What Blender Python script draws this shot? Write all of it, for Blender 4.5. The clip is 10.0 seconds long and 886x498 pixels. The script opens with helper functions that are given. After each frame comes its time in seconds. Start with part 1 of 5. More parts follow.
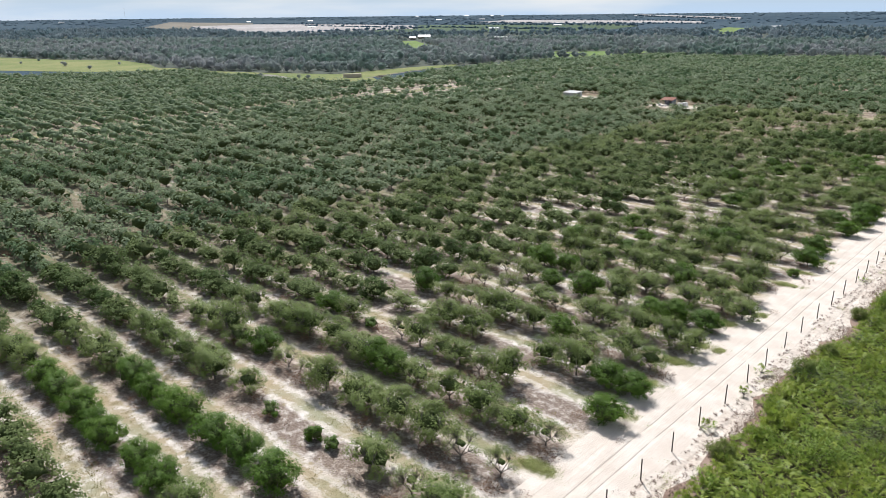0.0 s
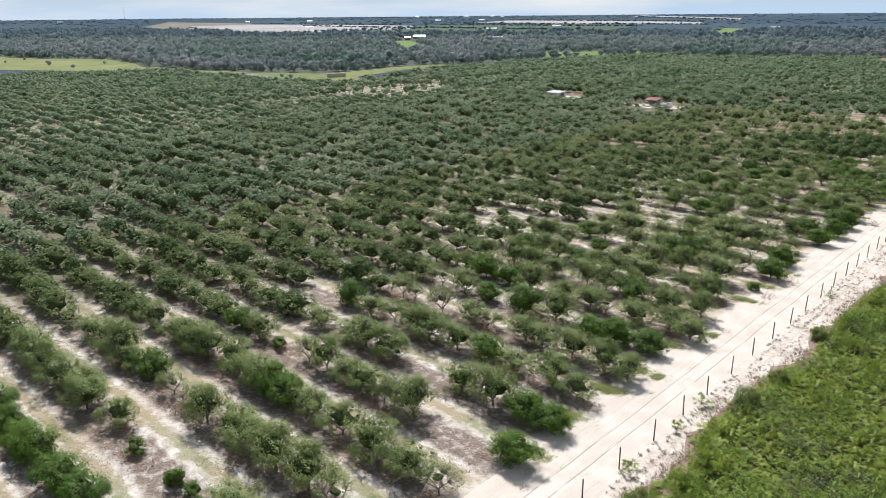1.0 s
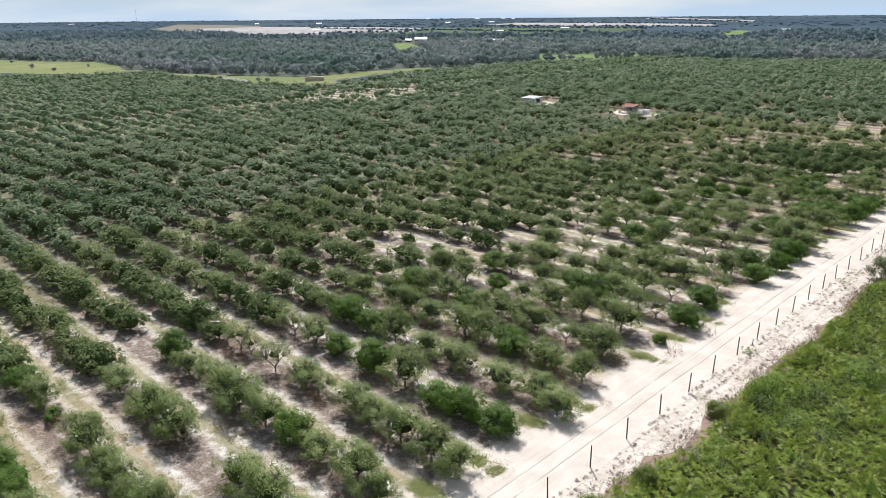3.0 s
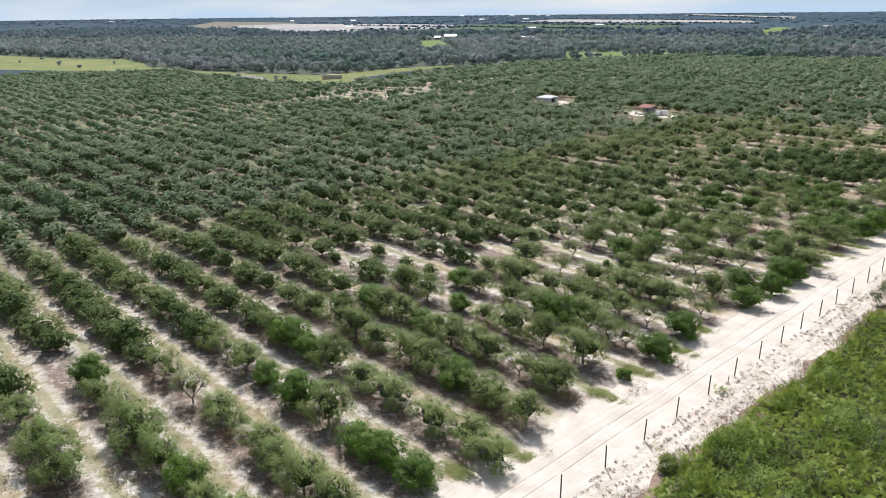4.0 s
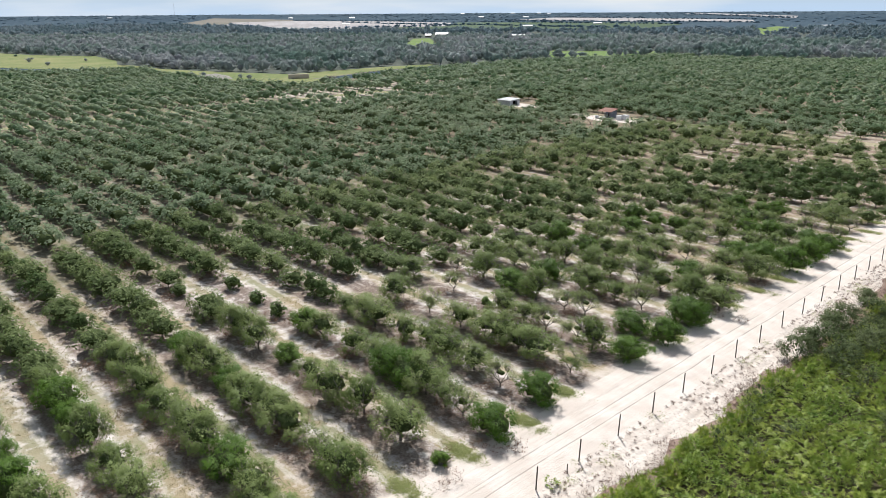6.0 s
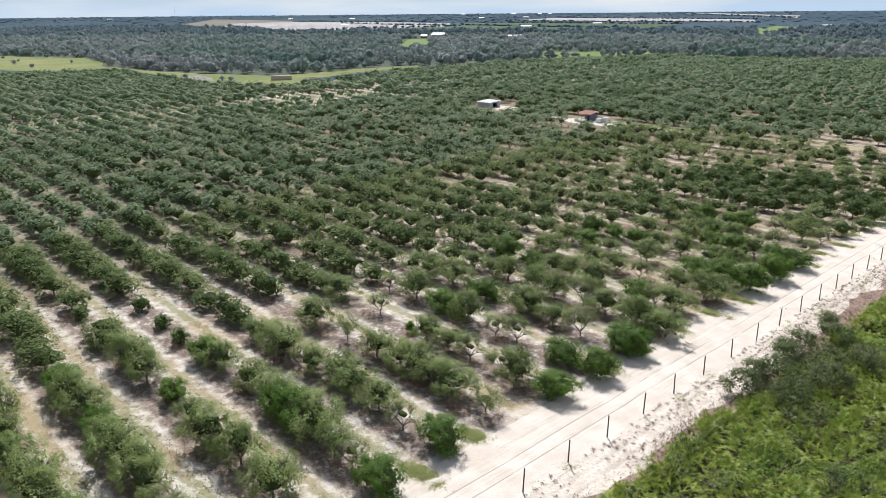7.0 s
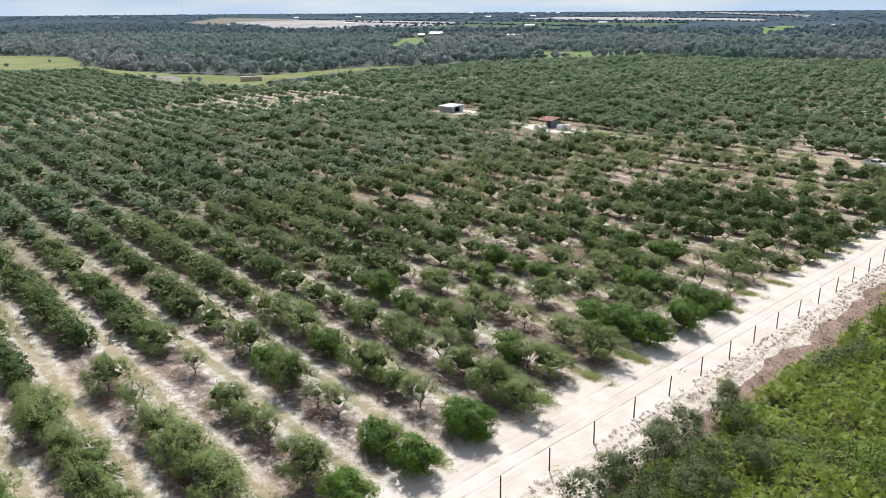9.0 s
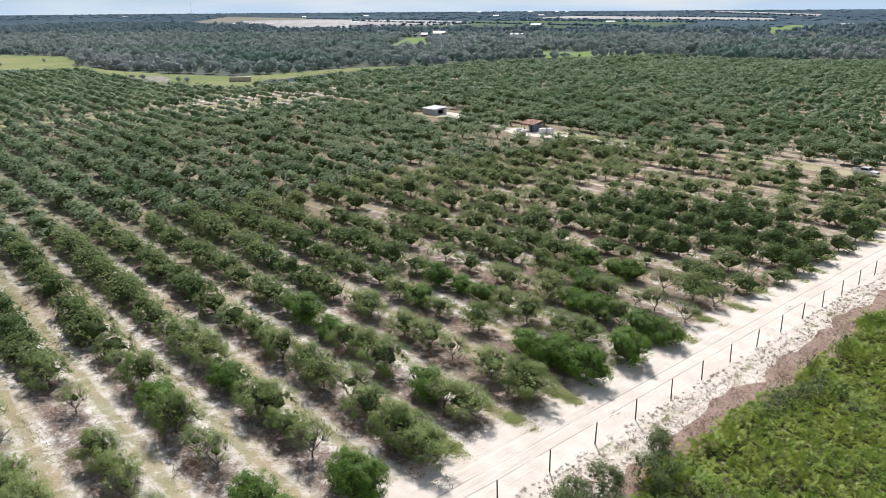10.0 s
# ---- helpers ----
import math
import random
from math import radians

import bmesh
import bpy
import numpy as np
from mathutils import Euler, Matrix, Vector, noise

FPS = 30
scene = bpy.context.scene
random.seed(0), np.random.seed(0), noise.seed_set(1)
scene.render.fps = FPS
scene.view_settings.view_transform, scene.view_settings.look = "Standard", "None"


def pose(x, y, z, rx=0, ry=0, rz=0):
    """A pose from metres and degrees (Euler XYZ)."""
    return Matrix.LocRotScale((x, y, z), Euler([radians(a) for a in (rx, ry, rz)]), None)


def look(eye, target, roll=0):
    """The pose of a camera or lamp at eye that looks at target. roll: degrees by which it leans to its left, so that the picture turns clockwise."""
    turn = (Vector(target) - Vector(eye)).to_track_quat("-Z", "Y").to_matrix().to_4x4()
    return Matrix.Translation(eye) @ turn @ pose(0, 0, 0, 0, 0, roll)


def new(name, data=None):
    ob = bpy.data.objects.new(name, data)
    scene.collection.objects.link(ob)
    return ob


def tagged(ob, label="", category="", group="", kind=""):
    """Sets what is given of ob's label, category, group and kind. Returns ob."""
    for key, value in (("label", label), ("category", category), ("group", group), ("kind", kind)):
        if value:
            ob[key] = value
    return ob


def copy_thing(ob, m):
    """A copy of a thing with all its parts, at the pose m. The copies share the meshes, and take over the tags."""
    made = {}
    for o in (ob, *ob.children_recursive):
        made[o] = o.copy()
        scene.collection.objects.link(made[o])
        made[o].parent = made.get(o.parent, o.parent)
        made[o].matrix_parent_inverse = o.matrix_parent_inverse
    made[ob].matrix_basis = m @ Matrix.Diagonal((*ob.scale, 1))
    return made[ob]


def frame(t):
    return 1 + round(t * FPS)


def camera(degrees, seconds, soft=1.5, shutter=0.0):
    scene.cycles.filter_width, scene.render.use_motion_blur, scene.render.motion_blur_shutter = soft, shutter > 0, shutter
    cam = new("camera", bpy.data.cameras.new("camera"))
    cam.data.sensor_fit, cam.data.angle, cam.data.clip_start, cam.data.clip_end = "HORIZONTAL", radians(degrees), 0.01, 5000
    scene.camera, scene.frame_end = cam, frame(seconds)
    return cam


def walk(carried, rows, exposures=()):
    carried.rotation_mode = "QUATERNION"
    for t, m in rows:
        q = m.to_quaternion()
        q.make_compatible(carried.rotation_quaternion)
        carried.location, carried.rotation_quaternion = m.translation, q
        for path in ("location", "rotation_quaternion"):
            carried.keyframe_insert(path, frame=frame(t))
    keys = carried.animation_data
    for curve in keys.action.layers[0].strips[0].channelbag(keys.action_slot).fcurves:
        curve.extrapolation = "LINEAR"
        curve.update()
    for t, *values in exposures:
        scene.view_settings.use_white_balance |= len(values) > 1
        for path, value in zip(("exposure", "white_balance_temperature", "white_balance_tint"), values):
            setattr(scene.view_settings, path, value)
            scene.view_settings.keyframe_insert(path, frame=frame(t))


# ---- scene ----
cam = camera(62.0, 10.0, soft=0.55)
PATH = [
    (0, (-0.5, -0.931, 41.171), (-1.794, 0.467, 40.561), -0.6),
    (0.5, (0.088, 6.322, 40.028), (-1.206, 7.72, 39.419), -0.6),
    (1, (0.859, 13.329, 39.544), (-0.438, 14.725, 38.936), -0.5),
    (1.5, (1.608, 20.398, 39.342), (0.302, 21.784, 38.734), -0.5),
    (2, (2.37, 27.259, 39.295), (1.062, 28.644, 38.687), -0.6),
    (2.5, (3.098, 34.01, 39.305), (1.787, 35.392, 38.697), -0.6),
    (2.7, (3.356, 36.528, 39.143), (2.042, 37.909, 38.538), -0.5),
    (3.8, (4.903, 52.018, 39.06), (3.529, 53.338, 38.454), -0.7),
    (4, (5.004, 54.384, 39.11), (3.618, 55.691, 38.501), -0.6),
    (4.5, (5.666, 61.206, 38.965), (4.276, 62.509, 38.357), -0.6),
    (5, (6.199, 67.815, 38.974), (4.809, 69.118, 38.364), -0.6),
    (5.5, (6.65, 74.46, 38.851), (5.26, 75.762, 38.24), -0.5),
    (5.7, (6.85, 76.84, 38.977), (5.462, 78.142, 38.364), -0.4),
    (6.8, (7.325, 92.018, 38.585), (5.929, 93.312, 37.97), -0.4),
    (7, (7.459, 94.58, 38.485), (6.063, 95.875, 37.872), -0.5),
    (7.5, (7.675, 101.307, 38.383), (6.277, 102.599, 37.769), -0.5),
    (8, (7.87, 107.992, 38.35), (6.466, 109.278, 37.736), -0.4),
    (8.5, (8.058, 114.784, 38.362), (6.649, 116.064, 37.748), -0.4),
    (9, (8.281, 121.466, 38.42), (6.868, 122.741, 37.804), -0.4),
    (9.5, (8.547, 128.17, 38.456), (7.127, 129.437, 37.84), -0.4),
    (10, (8.634, 134.985, 38.485), (7.205, 136.241, 37.867), -0.4),
]
walk(cam, [(t, look(eye, target, roll)) for t, eye, target, roll in PATH])

# ---- world and light ----
SUN_FROM = Vector((-0.554, 0.436, 0.84)).normalized()
world = bpy.data.worlds.new("sky")
scene.world = world
world.use_nodes = True
wn, wl = world.node_tree.nodes, world.node_tree.links
wn.clear()
w_out, w_bg, w_sky = wn.new("ShaderNodeOutputWorld"), wn.new("ShaderNodeBackground"), wn.new("ShaderNodeTexSky")
w_sky.sky_type, w_sky.sun_disc = "NISHITA", False
w_sky.sun_elevation, w_sky.sun_rotation = math.asin(SUN_FROM.z), math.atan2(SUN_FROM.x, SUN_FROM.y) % (2 * math.pi)
w_sky.air_density, w_sky.dust_density, w_sky.ozone_density = 1.0, 0.6, 1.0
w_co, w_map, w_noise = wn.new("ShaderNodeTexCoord"), wn.new("ShaderNodeMapping"), wn.new("ShaderNodeTexNoise")
w_map.inputs["Scale"].default_value = (1.0, 1.0, 7.0)
w_map.inputs["Location"].default_value = (0.35, 0.0, 0.2)
w_noise.inputs["Scale"].default_value, w_noise.inputs["Detail"].default_value = 2.2, 7.0
w_ramp, w_mix = wn.new("ShaderNodeValToRGB"), wn.new("ShaderNodeMixRGB")
w_ramp.color_ramp.elements[0].position, w_ramp.color_ramp.elements[1].position = 0.47, 0.66
w_mix.inputs["Color2"].default_value = (12.4, 13.0, 13.6, 1)
w_bg.inputs["Strength"].default_value = 0.066
wl.new(w_co.outputs["Generated"], w_map.inputs["Vector"])
wl.new(w_map.outputs["Vector"], w_noise.inputs["Vector"])
wl.new(w_noise.outputs["Fac"], w_ramp.inputs["Fac"])
w_sep, w_low, w_pale = wn.new("ShaderNodeSeparateXYZ"), wn.new("ShaderNodeMapRange"), wn.new("ShaderNodeMixRGB")
w_low.inputs["From Min"].default_value, w_low.inputs["From Max"].default_value = 0.10, 0.0
w_low.inputs["To Max"].default_value = 0.9
w_pale.inputs["Color2"].default_value = (8.0, 10.8, 14.4, 1)
wl.new(w_co.outputs["Generated"], w_sep.inputs[0])
wl.new(w_sep.outputs["Z"], w_low.inputs["Value"])
wl.new(w_low.outputs["Result"], w_pale.inputs["Fac"])
wl.new(w_sky.outputs["Color"], w_pale.inputs["Color1"])
wl.new(w_pale.outputs["Color"], w_mix.inputs["Color1"])
wl.new(w_ramp.outputs["Color"], w_mix.inputs["Fac"])
wl.new(w_mix.outputs["Color"], w_bg.inputs["Color"])
wl.new(w_bg.outputs["Background"], w_out.inputs["Surface"])
sun = new("sun", bpy.data.lights.new("sun", "SUN"))
sun.data.energy, sun.data.angle, sun.data.color = 5.0, radians(0.5), (1.0, 0.98, 0.958)
sun.matrix_world = look(SUN_FROM * 100, (0, 0, 0))
scene.view_settings.exposure = 0.0


# ---- materials ----
class Shader:
    """A node material under construction."""

    def __init__(self, name, rough=0.8, spec=0.3, metal=0.0):
        self.mat = bpy.data.materials.new(name)
        self.mat.use_nodes = True
        self.n, self.l = self.mat.node_tree.nodes, self.mat.node_tree.links
        self.p = self.n["Principled BSDF"]
        self.p.inputs["Roughness"].default_value = rough
        self.p.inputs["Specular IOR Level"].default_value = spec
        self.p.inputs["Metallic"].default_value = metal
        self.co = self.n.new("ShaderNodeTexCoord").outputs["Object"]

    def put(self, socket, value):
        if hasattr(value, "is_output"):
            self.l.new(value, socket)
        else:
            socket.default_value = value

    def noise(self, scale, detail=4.0, rough=0.55, vector=None):
        node = self.n.new("ShaderNodeTexNoise")
        self.put(node.inputs["Vector"], vector or self.co)
        for key, value in (("Scale", scale), ("Detail", detail), ("Roughness", rough)):
            node.inputs[key].default_value = value
        return node.outputs["Fac"]

    def math(self, op, a, b=0.0, clamp=False):
        node = self.n.new("ShaderNodeMath")
        node.operation, node.use_clamp = op, clamp
        self.put(node.inputs[0], a)
        self.put(node.inputs[1], b)
        return node.outputs[0]

    def step(self, value, lo, hi):
        node = self.n.new("ShaderNodeMapRange")
        node.interpolation_type = "SMOOTHSTEP"
        self.put(node.inputs["Value"], value)
        self.put(node.inputs["From Min"], lo)
        self.put(node.inputs["From Max"], hi)
        return node.outputs["Result"]

    def mix(self, fac, a, b):
        node = self.n.new("ShaderNodeMixRGB")
        self.put(node.inputs["Fac"], fac)
        for key, value in (("Color1", a), ("Color2", b)):
            self.put(node.inputs[key], value if hasattr(value, "is_output") else (*value, 1))
        return node.outputs["Color"]

    def scaled(self, x, y, z):
        node = self.n.new("ShaderNodeMapping")
        node.inputs["Scale"].default_value = (x, y, z)
        self.l.new(self.co, node.inputs["Vector"])
        return node.outputs["Vector"]

    def xyz(self):
        node = self.n.new("ShaderNodeSeparateXYZ")
        self.l.new(self.co, node.inputs[0])
        return node.outputs

    def attribute(self, name):
        node = self.n.new("ShaderNodeAttribute")
        node.attribute_name = name
        return node.outputs["Fac"]

    def chance(self):
        return self.n.new("ShaderNodeObjectInfo").outputs["Random"]

    def island(self):
        return self.n.new("ShaderNodeNewGeometry").outputs["Random Per Island"]

    def bump(self, height, distance=0.05, strength=1.0):
        node = self.n.new("ShaderNodeBump")
        node.inputs["Strength"].default_value, node.inputs["Distance"].default_value = strength, distance
        self.l.new(height, node.inputs["Height"])
        self.l.new(node.outputs["Normal"], self.p.inputs["Normal"])
        return self

    def colour(self, value):
        self.put(self.p.inputs["Base Color"], value if hasattr(value, "is_output") else (*value, 1))
        return self


def plain(name, a, b, scale=3.0, rough=0.7, spec=0.3, metal=0.0, relief=0.01):
    s = Shader(name, rough, spec, metal)
    n = s.noise(scale, 6.0)
    return s.colour(s.mix(s.step(n, 0.3, 0.7), a, b)).bump(n, relief).mat


def leaf(name, low, high, tip, near, glow=0.25, rough=0.5, dapple=0.0, shine=0.16):
    """Leaves: a tone for each plant, a smaller one for each leaf, and light passing through."""
    s = Shader(name, rough, shine)
    tone = s.chance() if near else s.attribute("tone")
    col = s.mix(tone, low, high)
    col = s.mix(s.math("MULTIPLY", s.island(), 0.36), col, tip)
    # noise paints near-black patches as shade between the lit leaves
    if dapple:
        spots_of_light = s.noise(dapple, 6.0, 0.7)
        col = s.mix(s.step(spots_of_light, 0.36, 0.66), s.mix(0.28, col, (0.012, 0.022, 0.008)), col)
        s.bump(spots_of_light, 0.9 / dapple)
    s.colour(col)
    thin, blend = s.n.new("ShaderNodeBsdfTranslucent"), s.n.new("ShaderNodeMixShader")
    s.l.new(col, thin.inputs["Color"])
    blend.inputs["Fac"].default_value = glow
    s.l.new(s.p.outputs[0], blend.inputs[1])
    s.l.new(thin.outputs[0], blend.inputs[2])
    s.l.new(blend.outputs[0], s.n["Material Output"].inputs["Surface"])
    return s.mat


DENSE_NEAR = leaf("dense_citrus_leaf", (0.056, 0.132, 0.014), (0.106, 0.202, 0.024), (0.220, 0.325, 0.058), True, 0.22, 0.5, shine=0.16)
THIN_NEAR = leaf("thin_citrus_leaf", (0.142, 0.212, 0.050), (0.226, 0.290, 0.092), (0.345, 0.400, 0.165), True, 0.27, 0.5, shine=0.18)
CITRUS_MIDDLE = leaf("middle_citrus_leaf", (0.060, 0.140, 0.024), (0.310, 0.385, 0.158), (0.420, 0.490, 0.215), False, 0.36, 0.5, dapple=3.0, shine=0.15)
# cooler, greyer base colour paints distance haze into the far rows
CITRUS_FAR = leaf("haze_tinted_citrus_leaf", (0.090, 0.190, 0.074), (0.335, 0.418, 0.255), (0.430, 0.512, 0.315), False, 0.40, 0.5, dapple=3.0, shine=0.12)
SCRUB_LEAF = leaf("palmetto_leaf", (0.128, 0.240, 0.028), (0.315, 0.385, 0.060), (0.480, 0.520, 0.135), False, 0.34, 0.42, shine=0.24)
SHRUB_LEAF = leaf("shrub_leaf", (0.120, 0.225, 0.032), (0.240, 0.335, 0.056), (0.340, 0.415, 0.105), False, 0.36, shine=0.25)
GREY_LEAF = leaf("grey_shrub_leaf", (0.085, 0.125, 0.044), (0.150, 0.184, 0.076), (0.230, 0.260, 0.140), False, 0.2, 0.6, shine=0.12)
# the next three leaf colours are paled and blued to paint haze
WOODS_LEAF = leaf("hazed_oak_leaf", (0.255, 0.385, 0.330), (0.520, 0.535, 0.570), (0.520, 0.560, 0.500), False, 0.56, 0.8, dapple=0.9, shine=0.05)
FAR_WOODS_LEAF = leaf("hazed_pine_leaf", (0.205, 0.315, 0.355), (0.360, 0.425, 0.470), (0.360, 0.430, 0.440), False, 0.45, 0.9, dapple=0.6, shine=0.05)
HORIZON_LEAF = leaf("hazed_horizon_leaf", (0.125, 0.205, 0.275), (0.170, 0.255, 0.325), (0.170, 0.255, 0.310), False, 0.6, 0.9)
FLAT_DRY = leaf("flattened_weed", (0.185, 0.125, 0.105), (0.310, 0.225, 0.190), (0.400, 0.315, 0.270), False, 0.2, 0.8)
DRY = leaf("dry_weed", (0.200, 0.105, 0.070), (0.330, 0.205, 0.140), (0.400, 0.290, 0.215), False, 0.25, 0.8)
GRASS = leaf("aisle_grass", (0.190, 0.200, 0.060), (0.320, 0.265, 0.115), (0.400, 0.340, 0.170), False, 0.25, 0.7)
GREEN_GRASS = leaf("green_weed", (0.130, 0.205, 0.045), (0.190, 0.235, 0.065), (0.250, 0.275, 0.090), False, 0.25, 0.7)
VERGE = leaf("yellow_green_weed", (0.260, 0.320, 0.100), (0.380, 0.385, 0.165), (0.460, 0.440, 0.230), False, 0.3, 0.7)
BARK = plain("grey_citrus_bark", (0.120, 0.104, 0.088), (0.270, 0.245, 0.220), 9.0, 0.9, 0.2)
# dark colour painted as the shade inside the citrus crowns
CROWN_SHADE = plain("painted_crown_shade", (0.050, 0.078, 0.022), (0.105, 0.130, 0.052), 5.0, 0.8, 0.1, relief=0.12)
POST_WOOD = plain("weathered_post_wood", (0.055, 0.048, 0.040), (0.120, 0.105, 0.090), 14.0, 0.9, 0.2)

ROW_Y, ROW_STEP, ROW_LEAN = 60.2, 7.42, -0.02     # one row's place at x = -35, the rows' distance, their lean


SAND_A, SAND_B = (0.68, 0.595, 0.525), (0.78, 0.71, 0.645)


def sand_road():
    s = Shader("white_sand", 0.95, 0.15)
    x, y, z = s.xyz()
    fine, broad = s.noise(6.0, 8.0, 0.65), s.noise(0.35, 5.0)
    drag = s.noise(1.0, 6.0, 0.6, s.scaled(5.0, 0.12, 1.0))
    col = s.mix(s.step(broad, 0.35, 0.7), SAND_A, SAND_B)
    col = s.mix(s.math("MULTIPLY", s.step(drag, 0.48, 0.72), 0.35), col, (0.52, 0.46, 0.385))
    for track in (-30.65, -29.08):
        wander = s.math("MULTIPLY", s.math("SUBTRACT", s.noise(0.06, 2.0), 0.5), 0.6)
        off = s.math("ABSOLUTE", s.math("SUBTRACT", s.math("ADD", x, wander), track))
        mark = s.math("MULTIPLY", s.math("SUBTRACT", 1.0, s.step(off, 0.02, 0.11)), s.step(s.noise(0.22, 3.0), 0.28, 0.52))
        col = s.mix(s.math("MULTIPLY", mark, 0.62), col, (0.27, 0.225, 0.19))
    return s.colour(col).bump(s.math("ADD", fine, drag), 0.06).mat


def grove_soil():
    s = Shader("grove_soil", 0.95, 0.12)
    x, y, z = s.xyz()
    wobble = s.math("MULTIPLY", s.math("SUBTRACT", s.noise(0.25, 3.0), 0.5), 0.9)
    line = s.math("SUBTRACT", s.math("ADD", y, wobble), s.math("MULTIPLY", s.math("ADD", x, 35.0), ROW_LEAN))
    v = s.math("DIVIDE", s.math("SUBTRACT", line, ROW_Y), ROW_STEP)
    d = s.math("ABSOLUTE", s.math("SUBTRACT", s.math("FRACT", s.math("ADD", v, 0.57)), 0.5))     # near 0 along a row, set towards its shadow side; 0.5 mid-aisle
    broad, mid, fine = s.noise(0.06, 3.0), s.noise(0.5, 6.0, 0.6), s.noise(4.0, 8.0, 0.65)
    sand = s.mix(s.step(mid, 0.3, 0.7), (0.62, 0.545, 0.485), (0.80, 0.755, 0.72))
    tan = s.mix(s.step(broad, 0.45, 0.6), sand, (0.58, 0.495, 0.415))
    # leaf litter, its dark band shifted to where the rows' shade falls
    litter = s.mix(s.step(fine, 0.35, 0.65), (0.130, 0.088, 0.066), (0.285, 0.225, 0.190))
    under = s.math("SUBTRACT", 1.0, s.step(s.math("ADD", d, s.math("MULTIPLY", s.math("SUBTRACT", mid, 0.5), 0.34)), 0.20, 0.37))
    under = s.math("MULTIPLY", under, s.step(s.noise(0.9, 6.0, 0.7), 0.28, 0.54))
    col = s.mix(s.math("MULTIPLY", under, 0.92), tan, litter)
    turf = s.step(s.math("ADD", d, s.math("MULTIPLY", s.math("SUBTRACT", s.noise(0.9, 6.0, 0.7), 0.5), 0.9)), 0.28, 0.46)
    green = s.mix(s.step(s.noise(0.15, 3.0), 0.4, 0.65), (0.36, 0.285, 0.155), (0.23, 0.235, 0.10))
    col = s.mix(s.math("MULTIPLY", turf, 0.75), col, green)
    wheel = s.math("ABSOLUTE", s.math("SUBTRACT", d, 0.385))
    rut = s.math("MULTIPLY", s.math("SUBTRACT", 1.0, s.step(wheel, 0.02, 0.05)), s.step(s.noise(0.3, 4.0), 0.4, 0.6))
    col = s.mix(s.math("MULTIPLY", rut, 0.6), col, (0.62, 0.57, 0.50))
    cover = s.math("MULTIPLY", s.step(s.math("ADD", s.math("MULTIPLY", x, -1.0), s.math("MULTIPLY", broad, 40.0)), 108.0, 145.0), s.math("MULTIPLY", s.step(s.noise(0.11, 4.0), 0.76, 0.58), s.math("SUBTRACT", 1.0, s.math("MULTIPLY", s.math("MULTIPLY", s.step(y, 245.0, 275.0), s.step(x, -345.0, -325.0)), s.step(x, -235.0, -262.0)))))
    col = s.mix(s.math("MULTIPLY", cover, 0.62), col, s.mix(s.step(fine, 0.35, 0.65), (0.110, 0.120, 0.055), (0.205, 0.175, 0.110)))
    weedy = s.math("MULTIPLY", s.step(s.math("ADD", y, s.math("MULTIPLY", broad, 60.0)), 200.0, 270.0), s.math("MULTIPLY", s.step(mid, 0.66, 0.46), s.step(x, -262.0, -245.0)))
    col = s.mix(s.math("MULTIPLY", weedy, 0.6), col, (0.30, 0.215, 0.15))
    verge = s.step(s.math("ADD", x, s.math("MULTIPLY", s.math("SUBTRACT", mid, 0.5), 6.0)), -36.8, -33.9)
    col = s.mix(s.math("MULTIPLY", verge, 0.92), col, s.mix(s.step(s.noise(0.35, 5.0), 0.35, 0.7), SAND_A, SAND_B))
    return s.colour(col).bump(s.math("ADD", fine, s.math("MULTIPLY", mid, 2.0)), 0.10).mat


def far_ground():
    s = Shader("hazed_wooded_ground", 1.0, 0.05)
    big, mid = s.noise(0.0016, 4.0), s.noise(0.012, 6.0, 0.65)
    # blue-grey tones put haze into the far plain's colour
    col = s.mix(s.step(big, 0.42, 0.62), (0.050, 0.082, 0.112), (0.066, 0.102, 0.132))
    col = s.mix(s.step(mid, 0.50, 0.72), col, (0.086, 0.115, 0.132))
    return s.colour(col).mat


SAND, SOIL, FAR_GROUND = sand_road(), grove_soil(), far_ground()


def meadow(name, a, b, c, scale=0.02):
    s = Shader(name, 1.0, 0.1)
    col = s.mix(s.step(s.noise(scale, 5.0, 0.6), 0.35, 0.65), a, b)
    col = s.mix(s.step(s.noise(scale * 9, 6.0, 0.65), 0.52, 0.72), col, c)
    return s.colour(col).bump(s.noise(1.5, 6.0), 0.15).mat


PASTURE = meadow("pasture_grass", (0.265, 0.275, 0.125), (0.180, 0.225, 0.090), (0.330, 0.290, 0.165))
LAWN = meadow("bright_lawn", (0.165, 0.250, 0.085), (0.205, 0.270, 0.105), (0.14, 0.19, 0.08))
LANE = meadow("grassy_lane", (0.260, 0.265, 0.120), (0.42, 0.365, 0.250), (0.62, 0.56, 0.48), 0.06)
DEAD_MAT = meadow("dead_grass_mat", (0.300, 0.212, 0.172), (0.390, 0.290, 0.240), (0.190, 0.135, 0.105), 0.4)
WOODS_FLOOR = meadow("woods_floor", (0.085, 0.105, 0.092), (0.120, 0.132, 0.112), (0.080, 0.110, 0.075), 0.03)
GRAVEL = meadow("grey_gravel", (0.27, 0.255, 0.235), (0.34, 0.32, 0.29), (0.22, 0.22, 0.15), 0.1)
SCRUB_FLOOR = meadow("scrub_floor", (0.055, 0.058, 0.026), (0.105, 0.085, 0.055), (0.065, 0.085, 0.030), 0.5)
BREAK = meadow("raked_firebreak", (0.74, 0.67, 0.60), (0.62, 0.54, 0.47), (0.40, 0.30, 0.25), 0.35)


